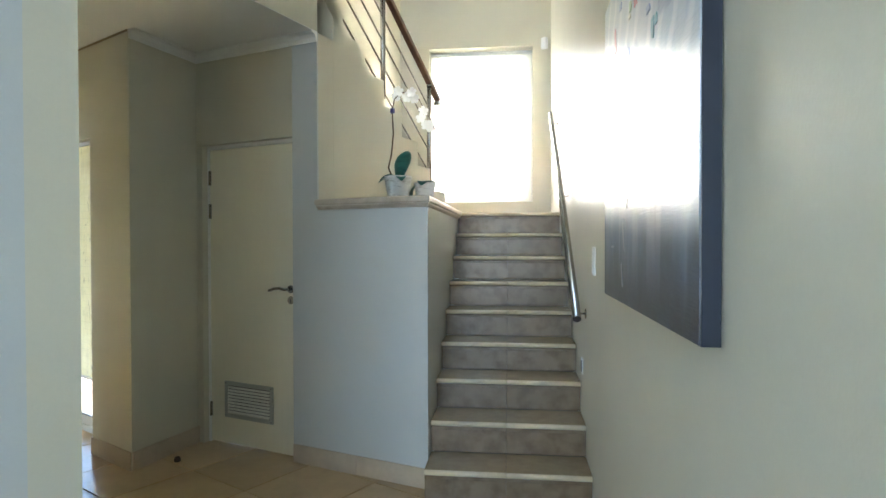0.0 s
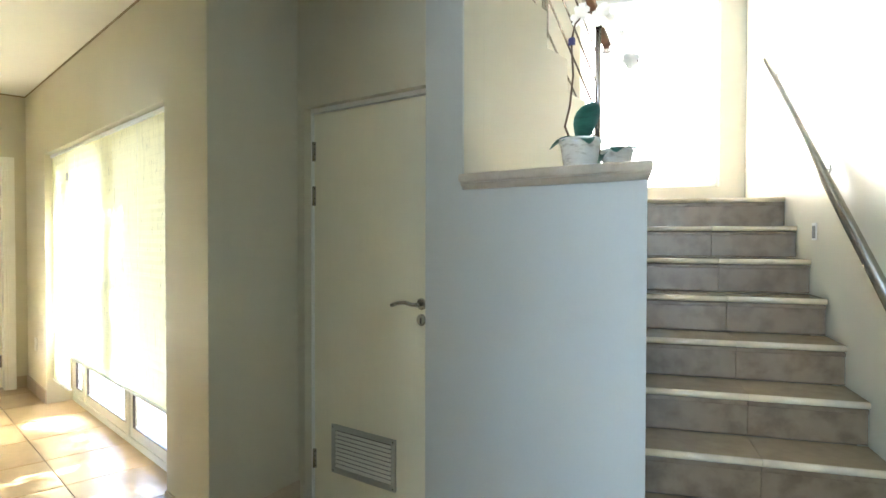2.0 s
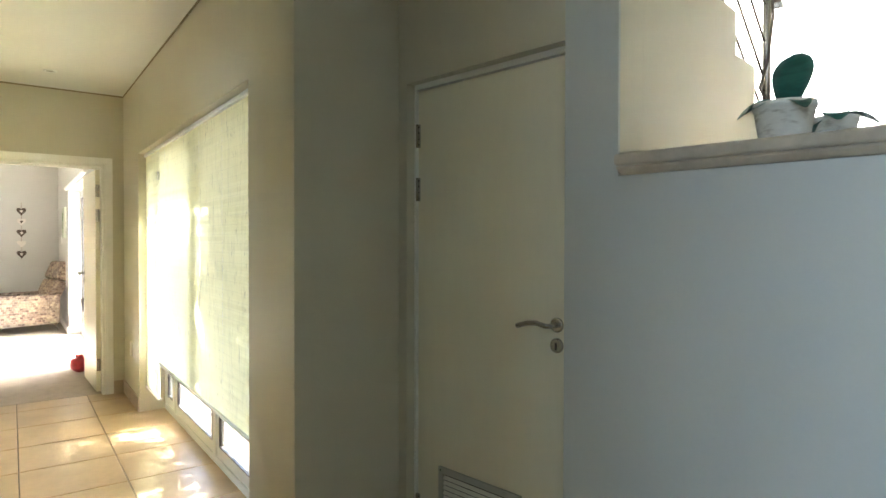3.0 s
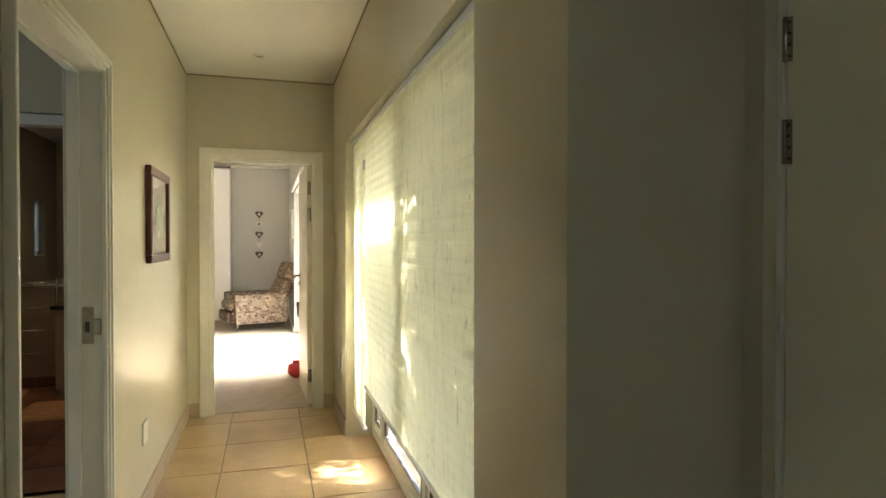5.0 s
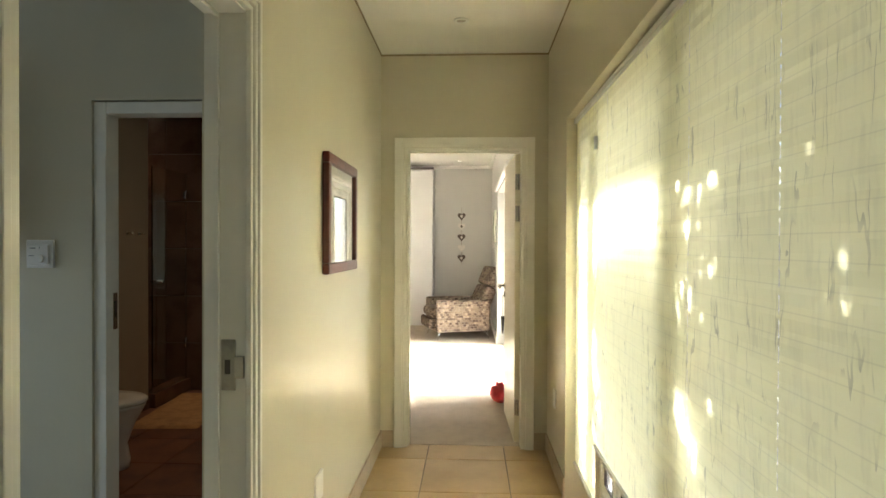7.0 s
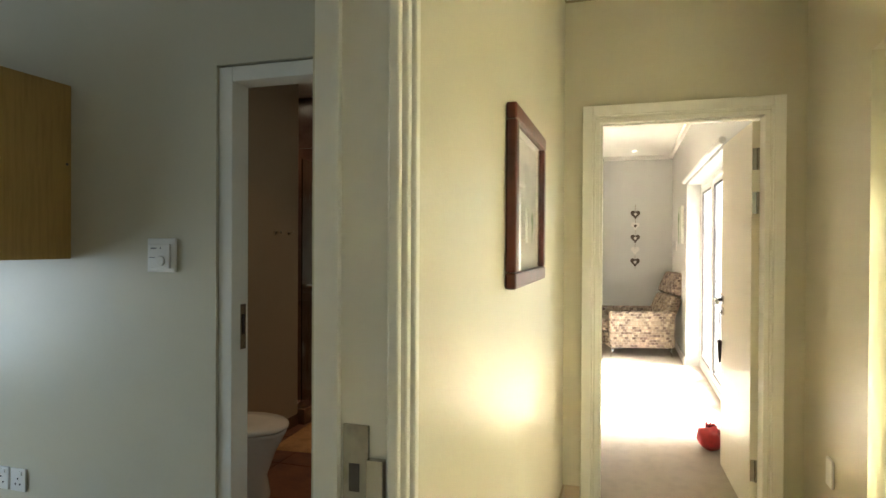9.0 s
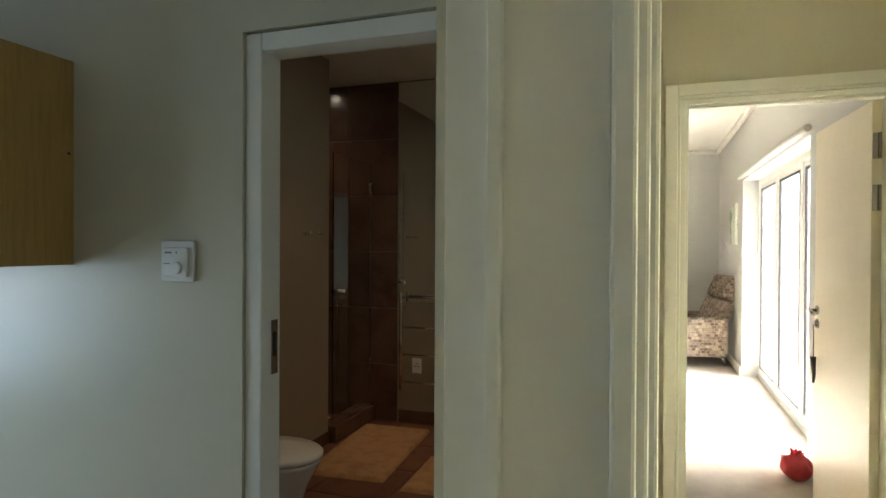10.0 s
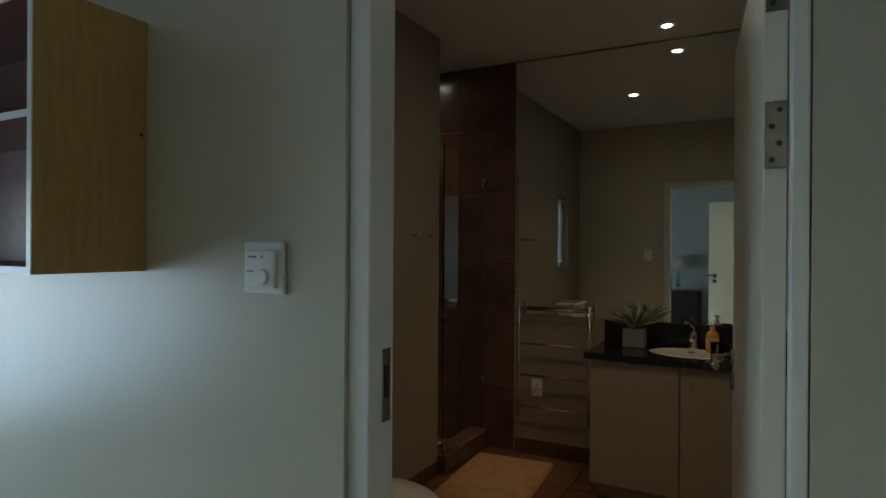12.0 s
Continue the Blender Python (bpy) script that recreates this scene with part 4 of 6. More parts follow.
def lining(parent, m, w, h, depth, stop_at=0.05, right_bead=True):
    """The jambs and head inside an opening, with a stop bead: local y goes into the wall."""
    for a, b, z0, z1 in ((0.0005, 0.022, 0, h - 0.001), (w - 0.022, w - 0.0005, 0, h - 0.001), (0.0225, w - 0.0225, h - 0.022, h - 0.001)):
        part("jamb", box(a, b, 0.0, depth, z0, z1, 0.001, m), TRIM, parent)
    for k, (a, b, z0, z1) in enumerate(((0.0225, 0.034, 0, h - 0.023), (w - 0.034, w - 0.0225, 0, h - 0.023), (0.0345, w - 0.0345, h - 0.034, h - 0.023))):
        if k == 1 and not right_bead:
            continue
        part("stop_bead", box(a, b, stop_at, depth - 0.035, z0, z1, 0.001, m), TRIM, parent)


# bedroom door: opens into the bedroom
bed = thing("door_2", "open white bedroom door in a moulded frame", "door", pose(0, 0, 0), kind="structure")
face = pose(-7.19, 1.08, 0, 0, 0, 90)
casing(bed, face, 0.815, 2.04, steps=((0.0, 0.20, 0.7), (0.203, 1.0, 1.0)))
lining(bed, face, 0.815, 2.04, 0.12, 0.03, False)
bed_leaf = part("leaf", box(-0.775, -0.003, -0.04, 0.0, 0.008, 2.012, 0.002), DOOR, bed)
bed_leaf.matrix_world = pose(-7.313, 1.878, 0, 0, 0, 2.0)
lever(bed_leaf, -0.715, 1.05, -1, 1)
bm = tube(bmesh.new(), [(-0.715, -0.04, 0.972), (-0.715, -0.062, 0.968)], 0.004, 8)
tag = part("key", bm, STEEL, bed_leaf)
part("key_tag", tube(tube(bmesh.new(), [(-0.715, -0.060, 0.965), (-0.712, -0.060, 0.80)], 0.002, 6), [(-0.712, -0.060, 0.80), (-0.71, -0.060, 0.76), (-0.70, -0.060, 0.70), (-0.712, -0.060, 0.66)], 0.016, 8, 0.006), DARKMETAL, tag)
for child in bed_leaf.children:
    if child.name.startswith(("rose", "escutcheon")):
        child.location.y = -0.04
for z in (1.82, 1.60, 0.25):
    h = part("hinge", box(-7.3150, -7.3115, 1.840, 1.872, z - 0.055, z + 0.055, 0.0008), STEEL, bed)
    part("knuckle", tube(bmesh.new(), [(-7.306, 1.866, z - 0.055), (-7.306, 1.866, z + 0.055)], 0.006, 10), STEEL, h)

# office doorway
off = thing("door_3", "white moulded door frame with the door folded open", "door", pose(0, 0, 0), kind="structure")
face = pose(-3.92, 0.92, 0, 0, 0, 180)
casing(off, face, 0.830, 2.02, 0.048, 0.032)
lining(off, pose(-3.905, 0.92, 0, 0, 0, 180), 0.88, 2.04, 0.12, 0.075)
casing(off, pose(-4.797, 0.785, 0), 0.904, 2.05, 0.05, 0.010)
off_leaf = part("leaf", box(-0.02, 0.02, -0.80, -0.03, 0.008, 2.012, 0.002), DOOR, off)
off_leaf.matrix_world = pose(-3.90, 0.775, 0)
lv = lever(off_leaf, 0.0, 1.05, -1, 1)
plate = part("strike_plate", box(-4.7628, -4.7590, 0.850, 0.890, 0.985, 1.125, 0.001), WORN, off, "worn steel strike plate")
part("latch_slot", box(-4.7589, -4.7578, 0.860, 0.876, 1.03, 1.07), DARKMETAL, plate)
part("lip", box(-4.7628, -4.750, 0.890, 0.915, 1.02, 1.08, 0.001), STEEL, plate)
for child in off_leaf.children:
    if child.name.startswith(("rose", "escutcheon")):
        child.matrix_basis = pose(-0.02, -0.73, 0, 0, 0, -90)

# bathroom door
bath_door = thing("door_4", "white bathroom door frame with the door open inwards", "door", pose(0, 0, 0), kind="structure")
fm = bmesh.new()
bx(fm, -6.068, -5.962, -0.293, -0.232, 0, 2.07, None, 0.004)
bx(fm, -6.068, -5.962, 0.625, 0.653, 0, 2.07, None, 0.004)
bx(fm, -6.068, -5.962, -0.231, 0.624, 2.012, 2.07, None, 0.004)
part("door_frame", fm, TRIM, bath_door)
bath_leaf = part("leaf", box(-0.82, -0.004, 0.0, 0.04, 0.008, 2.0, 0.002), DOOR, bath_door)
bath_leaf.matrix_world = pose(-6.060, 0.584, 0, 0, 0, 5.5)
lv = lever(bath_leaf, -0.765, 1.06, -1, 1)
st2 = part("strike_plate", box(-6.05, -6.015, -0.2315, -0.2285, 0.96, 1.14, 0.001), STEEL, bath_door)
part("latch_slot", box(-6.04, -6.025, -0.2284, -0.226, 1.02, 1.10), DARKMETAL, st2)
for z in (1.89, 1.60, 0.25):
    h = part("hinge", box(-6.0645, -6.0600, 0.586, 0.623, z - 0.062, z + 0.062, 0.0008), STEEL, bath_door)
    sc = bmesh.new()
    for dz, dx in ((0.046, 0.006), (0.016, -0.006), (-0.016, 0.006), (-0.046, -0.006)):
        lathe(sc, [(0.005, 0), (0.005, 0.001)], (0, 0, 0), 10, Matrix.Translation((-6.0600, 0.604 + dx, z + dz)) @ Matrix.Rotation(radians(90), 4, "Y"))
    part("screw_heads", sc, DARKMETAL, h)

# ---- corridor ----
window_unit("window_2", "floor-length white aluminium corridor window", pose(0, 2.235, 0), -6.42, -3.70, 0.0, 2.07, [-6.06, -4.94], 0.045, 0.05, 0.05)
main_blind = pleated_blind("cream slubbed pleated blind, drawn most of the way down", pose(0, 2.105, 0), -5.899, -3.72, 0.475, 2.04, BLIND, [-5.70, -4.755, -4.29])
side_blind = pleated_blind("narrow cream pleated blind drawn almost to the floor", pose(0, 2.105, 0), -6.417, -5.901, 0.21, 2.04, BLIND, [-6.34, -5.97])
cleat = thing("cord_cleat", "small white cord guide on the window frame", "cleat", pose(-5.893, 2.10, 1.85))
part("cleat", box(-0.006, 0.006, -0.010, 0.135, -0.03, 0.03, 0.003), WHITE, cleat)

pic = thing("framed_picture", "dark red wooden picture frame with a pale mount and grey print", "picture", pose(-5.885, 0.92, 1.515, 0, 0, 180))
for a, b, z0, z1 in ((-0.305, 0.305, 0.21, 0.255), (-0.305, 0.305, -0.255, -0.21), (-0.305, -0.26, -0.2095, 0.2095), (0.26, 0.305, -0.2095, 0.2095)):
    part("frame_side", box(a, b, -0.032, -0.002, z0, z1, 0.006), FRAMEWOOD, pic)
part("mount", box(-0.2595, 0.2595, -0.012, -0.003, -0.2095, 0.2095), MOUNT, pic)
part("print", box(-0.17, 0.17, -0.0135, -0.0122, -0.12, 0.12), PAPER, pic)
pg = part("pane", box(-0.2595, 0.2595, -0.020, -0.018, -0.2095, 0.2095), CLEAR, pic)
pg.visible_shadow = False


def socket(name, label, m, w=0.075, h=0.115, holes=True, group="sockets"):
    ob = thing(name, label, "socket", m, group)
    part("plate", box(-w / 2, w / 2, -0.011, -0.0005, -h / 2, h / 2, 0.003), WHITE, ob)
    if holes:
        hole = bmesh.new()
        for x, z in ((0, 0.018), (-0.013, -0.004), (0.013, -0.004)):
            lathe(hole, [(0.005, 0), (0.005, 0.001)], (0, 0, 0), 10, Matrix.Translation((x, -0.011, z)) @ Matrix.Rotation(radians(90), 4, "X"))
        part("holes", hole, DARKMETAL, ob)
        part("switch", box(0.012, 0.028, -0.0145, -0.0112, 0.030, 0.048, 0.001), WHITE, ob)
    return ob


socket("wall_socket", "white socket plate low on the corridor wall", pose(-5.52, 0.92, 0.41, 0, 0, 180), 0.11, 0.11, False)
socket("wall_socket", "white socket plate low on the window wall", pose(-6.80, 2.05, 0.45), 0.075, 0.115, False)


def downlight(x, y, z, on, label):
    ob = thing("downlight", label, "downlight", pose(x, y, z), "lit downlights" if on else "downlights")
    part("ring", lathe(bmesh.new(), [(0.030, -0.001), (0.044, -0.001), (0.046, -0.005), (0.032, -0.010), (0.030, -0.004)], (0, 0, 0), 24), WHITE if on else ALU, ob)
    part("lamp", lathe(bmesh.new(), [(0.027, -0.0005), (0.027, -0.004), (0.020, -0.006)], (0, 0, 0), 20), LAMPON if on else LAMPOFF, ob)


downlight(-6.58, 1.473, CEILZ, False, "unlit downlight in the corridor ceiling")

# ---- bedroom ----
window_unit("window_3", "white aluminium sliding doors in the bedroom", pose(0, 2.05, 0), -11.38, -8.6, 0.0, 2.09, [-10.45, -9.52], 0.05, 0.05, 0.05, seal=0.018)
br = thing("blind_roller", "slim rolled-up blind above the sliding doors", "blind", pose(0, 0, 0))
part("roller", tube(bmesh.new(), [(-11.43, 1.872, 2.125), (-8.55, 1.872, 2.125)], 0.024, 14), WHITE, br)


def chair_cloth():
    m = bpy.data.materials.new("patchwork_upholstery")
    m.use_nodes = True
    nt = m.node_tree
    n, l = nt.nodes, nt.links
    b = n["Principled BSDF"]
    b.inputs["Roughness"].default_value = 0.9
    tc = n.new("ShaderNodeTexCoord")
    mp = n.new("ShaderNodeMapping")
    mp.inputs["Rotation"].default_value = (0, radians(90), 0)
    l.new(tc.outputs["Object"], mp.inputs["Vector"])
    sep = n.new("ShaderNodeSeparateXYZ")
    l.new(tc.outputs["Object"], sep.inputs[0])
    tot = n.new("ShaderNodeMath")
    l.new(sep.outputs["Y"], tot.inputs[0])
    l.new(sep.outputs["X"], tot.inputs[1])
    com = n.new("ShaderNodeCombineXYZ")
    l.new(tot.outputs[0], com.inputs["X"])
    l.new(sep.outputs["Z"], com.inputs["Y"])
    br1 = n.new("ShaderNodeTexBrick")
    br1.inputs["Scale"].default_value = 1.0
    br1.inputs["Brick Width"].default_value, br1.inputs["Row Height"].default_value, br1.inputs["Mortar Size"].default_value = 0.046, 0.032, 0.0025
    br1.inputs["Color1"].default_value, br1.inputs["Color2"].default_value, br1.inputs["Mortar"].default_value = (0.42, 0.34, 0.25, 1), (0.09, 0.055, 0.04, 1), (0.30, 0.26, 0.22, 1)
    l.new(com.outputs[0], br1.inputs["Vector"])
    wv = n.new("ShaderNodeTexBrick")
    wv.inputs["Scale"].default_value = 1.0
    wv.inputs["Brick Width"].default_value, wv.inputs["Row Height"].default_value, wv.inputs["Mortar Size"].default_value = 0.018, 0.05, 0.003
    wv.inputs["Color1"].default_value, wv.inputs["Color2"].default_value, wv.inputs["Mortar"].default_value = (1, 1, 1, 1), (0.6, 0.6, 0.6, 1), (0.5, 0.45, 0.4, 1)
    l.new(com.outputs[0], wv.inputs["Vector"])
    mix = n.new("ShaderNodeMix")
    mix.data_type, mix.blend_type = "RGBA", "MULTIPLY"
    mix.inputs[0].default_value = 0.8
    l.new(br1.outputs["Color"], mix.inputs[6])
    l.new(wv.outputs["Color"], mix.inputs[7])
    l.new(mix.outputs[2], b.inputs["Base Color"])
    return m


CLOTH = chair_cloth()
arm = thing("armchair", "brown and cream patchwork upholstered recliner armchair with chrome legs", "armchair", pose(-12.09, 1.33, 0.004, 0, 0, 16))
for x0, x1 in ((0.29, 0.41), (-0.41, -0.29)):
    part("armrest", box(x0, x1, -0.40, 0.40, 0.115, 0.565, 0.03), CLOTH, arm)
part("seat", box(-0.288, 0.288, -0.43, 0.30, 0.13, 0.31, 0.03), CLOTH, arm)
part("seat_cushion", box(-0.286, 0.286, -0.47, 0.26, 0.312, 0.45, 0.05), CLOTH, arm)
part("footrest", box(-0.30, 0.30, -0.50, -0.432, 0.15, 0.305, 0.03), CLOTH, arm)
part("backrest", box(-0.285, 0.285, -0.09, 0.09, 0.0, 0.42, 0.05, Matrix.Translation((0, 0.30, 0.36)) @ Matrix.Rotation(radians(-24), 4, "X")), CLOTH, arm)
part("head_cushion", box(-0.285, 0.285, -0.10, 0.09, 0.425, 0.72, 0.05, Matrix.Translation((0, 0.30, 0.36)) @ Matrix.Rotation(radians(-24), 4, "X")), CLOTH, arm)
for x in (-0.35, 0.35):
    for y, dy in ((-0.35, -0.03), (0.35, 0.03)):
        part("leg", tube(tube(bmesh.new(), [(x, y, 0.116), (x, y + dy, 0.0)], 0.016, 10, 0.009), [(x, y - dy * 4, 0.110), (x, y, 0.108)], 0.010, 8), CHROME, arm)


def heart_bm(w, d):
    pts = []
    for k in range(24):
        a = 2 * math.pi * k / 24
        pts.append((16 * math.sin(a) ** 3 / 34 * w, (13 * math.cos(a) - 5 * math.cos(2 * a) - 2 * math.cos(3 * a) - math.cos(4 * a)) / 34 * w))
    bm = prism(bmesh.new(), list(reversed(pts)), 0, d)
    bmesh.ops.bevel(bm, geom=[e for e in bm.edges if abs(e.verts[0].co.z - e.verts[1].co.z) < 1e-5], offset=0.006, segments=2, profile=0.5, affect="EDGES")
    return bm


hearts = thing("heart_garland", "hanging garland of dark and pale wooden hearts", "garland", pose(-13.598, 1.367, 0) @ Matrix(((0, 0, 1, 0), (1, 0, 0, 0), (0, 1, 0, 0), (0, 0, 0, 1))))
part("cord", tube(bmesh.new(), [(0, 2.02, 0.008), (0, 1.035, 0.008)], 0.004, 6), CORD, hearts)
for k, (z, dark) in enumerate(((1.868, 1), (1.69, 0), (1.50, 1), (1.315, 0), (1.137, 1))):
    bm = heart_bm(0.150 if k % 2 == 0 else 0.138, 0.02)
    bmesh.ops.translate(bm, vec=(0, z, 0.004), verts=bm.verts[:])
    big = part("heart", bm, HEARTDARK if dark else HEARTLIGHT, hearts)
    if k != 3:
        bm = heart_bm(0.05, 0.006)
        bmesh.ops.translate(bm, vec=(0, z - 0.005, 0.0245), verts=bm.verts[:])
        part("inset", bm, HEARTLIGHT if dark else HEARTDARK, big)
wd = thing("wardrobe", "tall white built-in wardrobe with plain doors", "wardrobe", pose(-13.595, 0, 0.004))
part("body", box(0.0, 0.42, -1.6, 0.890, 0.0, 2.63, 0.003), WARDROBE, wd)
for y0, y1 in ((-1.59, -0.80), (-0.795, 0.005), (0.01, 0.885)):
    part("door", box(0.421, 0.441, y0, y1, 0.06, 2.61, 0.002), WARDROBE, wd)
part("top_track", box(0.40, 0.45, -1.6, 0.905, 2.631, 2.665, 0.002), DARKMETAL, wd)
wa = thing("small_canvas", "small green and white picture near the sliding doors", "picture", pose(-11.95, 1.899, 1.64))
part("canvas", box(-0.25, 0.25, -0.03, -0.001, -0.23, 0.23, 0.003), material("leaf_print", (0.62, 0.66, 0.58), 0.7, second=(0.16, 0.26, 0.12), scale=6, second_at=(0.5, 0.6)), wa)
socket("light_switch", "white light switch beside the small picture", pose(-12.75, 1.90, 1.38), 0.075, 0.12, False, "")
bag = thing("red_bag", "knotted red plastic bag lying on the carpet", "bag", pose(-8.37, 1.79, 0.004))
bm = bmesh.new()
bmesh.ops.create_icosphere(bm, subdivisions=4, radius=0.085)
for v in bm.verts:
    v.co.z = v.co.z * 0.95 + 0.078
    v.co += v.co.normalized() * 0.02 * noise.noise(v.co * 22)
    if v.co.z < 0:
        v.co.z = 0
for f in bm.faces:
    f.smooth = True
body = part("body", bm, RED, bag)
for way, lean in ((0.6, 0.5), (2.4, 0.35), (4.4, 0.6)):
    ear = bmesh.new()
    base = ear.verts.new((0, 0, 0.125))
    rim = []
    for i in range(9):
        a = -0.8 + 0.2 * i
        r = 0.055 + 0.012 * math.sin(i * 2.3 + way)
        up, side_by = r * math.cos(a), r * math.sin(a)
        off = up * lean + 0.010 * math.sin(i * 2.6)
        rim.append(ear.verts.new((off * math.cos(way) - side_by * math.sin(way), off * math.sin(way) + side_by * math.cos(way), 0.125 + up)))
    for p, q in zip(rim, rim[1:]):
        ear.faces.new((base, p, q))
    bmesh.ops.solidify(ear, geom=ear.faces[:], thickness=0.002)
    part("knot_end", ear, RED, bag)
downlight(-13.0, 1.335, 2.75, True, "lit downlight in the bedroom ceiling")
cornice_b = bmesh.new()
bx(cornice_b, -13.599, -13.54, -2.19, 1.899, 2.69, 2.749, None, 0.02)
structure("cornice_bedroom_back", cornice_b, CEIL, "white cornice", "cornice")
structure("cornice_bedroom_right", box(-13.539, -7.32, 1.84, 1.899, 2.69, 2.749, 0.02), CEIL, "white cornice", "cornice")
structure("baseboard_bedroom", box(-13.6, -11.385, 1.88, 1.8995, 0.004, 0.10, 0.004), TRIM, "white baseboard", "baseboard")
structure("baseboard_bedroom_back", box(-13.5995, -13.58, 0.91, 1.88, 0.004, 0.10, 0.004), TRIM, "white baseboard", "baseboard")

# ---- office ----
cab = thing("wall_shelf_unit", "open oak-veneered wall shelf with red-brown shelves and white edging", "shelf", pose(-5.949, -1.026, 1.313))
part("side_panel", box(0.0, 0.315, -0.018, 0.0, 0.0, 0.735, 0.001), OAK, cab, "oak-veneered side panel")
part("edging", box(0.3155, 0.319, -0.0185, 0.0005, -0.0005, 0.7355), WHITE, cab, "white edge strip")
part("side_panel", box(0.0, 0.315, -1.3, -1.282, 0.0, 0.735, 0.001), OAK, cab)
part("back_panel", box(0.0005, 0.006, -1.281, -0.019, 0.0, 0.735), REDWOOD, cab)
for z in (0.0, 0.405, 0.717):
    shelf = part("shelf", box(0.0065, 0.30, -1.281, -0.019, z, z + 0.018), REDWOOD, cab)
    part("edging", box(0.3005, 0.304, -1.281, -0.0192, z - 0.0005, z + 0.0185), WHITE, shelf)
part("screw_cap", lathe(bmesh.new(), [(0.006, 0), (0.006, 0.001), (0.003, 0.0015)], (0, 0, 0), 12, Matrix.Translation((0.02, 0.0002, 0.40)) @ Matrix.Rotation(radians(-90), 4, "X")), DARKMETAL, cab)

th = thing("thermostat", "white square thermostat with a dial on the wall", "thermostat", pose(-5.95, -0.545, 1.333, 0, 0, 90))
part("plate", box(-0.068, 0.068, -0.014, -0.0005, -0.068, 0.068, 0.004), WHITE, th)
tb = part("body", box(-0.050, 0.050, -0.026, -0.0142, -0.052, 0.046, 0.004), WHITE, th)
part("dial", lathe(bmesh.new(), [(0.021, 0), (0.020, 0.006), (0.017, 0.008)], (0, 0, 0), 24, Matrix.Translation((0.010, -0.026, -0.022)) @ Matrix.Rotation(radians(90), 4, "X")), WHITE, tb)
part("lettering", box(-0.040, -0.012, -0.0266, -0.0261, 0.026, 0.031), GREYP, tb)
part("lettering", box(0.006, 0.010, -0.0266, -0.0261, 0.025, 0.033), GREYP, tb)
part("lettering", box(-0.046, -0.020, -0.0266, -0.0261, -0.010, -0.007), GREYP, tb)
for y, lab in ((-1.32, "white switched socket low on the office wall"), (-1.42, "white double socket plate low on the office wall")):
    sk = thing("wall_socket", lab, "socket", pose(-5.95, y, 0.335, 0, 0, 90), "office sockets")
    part("plate", box(-0.044, 0.044, -0.010, -0.0005, -0.05, 0.05, 0.003), WHITE, sk)
    hole = bmesh.new()
    for x, z in ((0, 0.006), (-0.013, -0.018), (0.013, -0.018)):
        lathe(hole, [(0.0045, 0), (0.0045, 0.001)], (0, 0, 0), 10, Matrix.Translation((x, -0.0102, z)) @ Matrix.Rotation(radians(90), 4, "X"))
    part("holes", hole, DARKMETAL, sk)
    part("switch", box(0.006, 0.024, -0.0145, -0.0102, 0.022, 0.040, 0.001), WHITE, sk)
kp = thing("alarm_keypad", "white alarm keypad with a column of small grey buttons", "keypad", pose(-5.225, 0.785, 1.315))
out = [(-0.022, 0.062), (0.043, 0.062), (0.043, -0.062), (0.034, -0.062), (-0.022, -0.042)]
bm = prism(bmesh.new(), out, 0.0, 0.022, Matrix(((1, 0, 0, 0), (0, 0, -1, 0), (0, 1, 0, 0), (0, 0, 0, 1))))
bmesh.ops.bevel(bm, geom=bm.edges[:], offset=0.004, segments=2, profile=0.5, affect="EDGES")
bmesh.ops.translate(bm, vec=(0, -0.0005, 0), verts=bm.verts[:])
kbody = part("body", bm, WHITE, kp)
for k in range(6):
    part("button", box(-0.012, -0.003, -0.0245, -0.0227, 0.030 - k * 0.0105, 0.0345 - k * 0.0105, 0.0006), GREYP, kbody)
    part("legend", box(0.006, 0.020, -0.0230, -0.0226, 0.0315 - k * 0.0105, 0.0335 - k * 0.0105), GREYP, kbody)
cabinet = thing("side_cabinet", "dark wooden bedside cabinet with drawers", "cabinet", pose(-1.60, -0.62, 0.0))
part("body", box(-0.22, 0.29, -0.30, 0.30, 0.0, 0.70, 0.004), DARKCAB, cabinet)
for k in range(3):
    dr = part("drawer", box(-0.238, -0.2205, -0.285, 0.285, 0.04 + k * 0.215, 0.245 + k * 0.215, 0.003), DARKCAB, cabinet)
    part("knob", lathe(bmesh.new(), [(0.006, 0), (0.012, 0.014), (0.006, 0.02)], (0, 0, 0), 10, Matrix.Translation((-0.238, 0, 0.145 + k * 0.215)) @ Matrix.Rotation(radians(-90), 4, "Y")), STEEL, dr)
lamp = thing("table_lamp", "table lamp with stacked glass balls and a cream shade", "lamp", pose(-1.66, -0.66, 0.70))
part("base", lathe(bmesh.new(), [(0.07, 0), (0.07, 0.012), (0.02, 0.022)], (0, 0, 0), 20), CHROME, lamp)
for k, (rad, z) in enumerate(((0.045, 0.065), (0.040, 0.15), (0.034, 0.225), (0.026, 0.283))):
    prof = [(max(0.004, rad * math.sin(math.pi * i / 8)), z - rad * math.cos(math.pi * i / 8)) for i in range(9)]
    part("glass_ball", lathe(bmesh.new(), prof, (0, 0, 0), 18), BLUEGLASS, lamp)
part("shade", lathe(bmesh.new(), [(0.17, 0.36), (0.14, 0.58), (0.138, 0.58), (0.168, 0.36)], (0, 0, 0), 28), SHADE, lamp)
window_unit("window_4", "wide white aluminium office window", pose(0, -3.42, 0), -5.65, -3.9, 0.35, 1.75, [-4.8])
# added upper window, out of view, around the stairwell fill
window_unit("window_7", "added white aluminium upper window, unseen, to light the stairwell", pose(0, -3.22, 0), -0.27, 2.63, 3.3, 4.9, [0.7, 1.7])
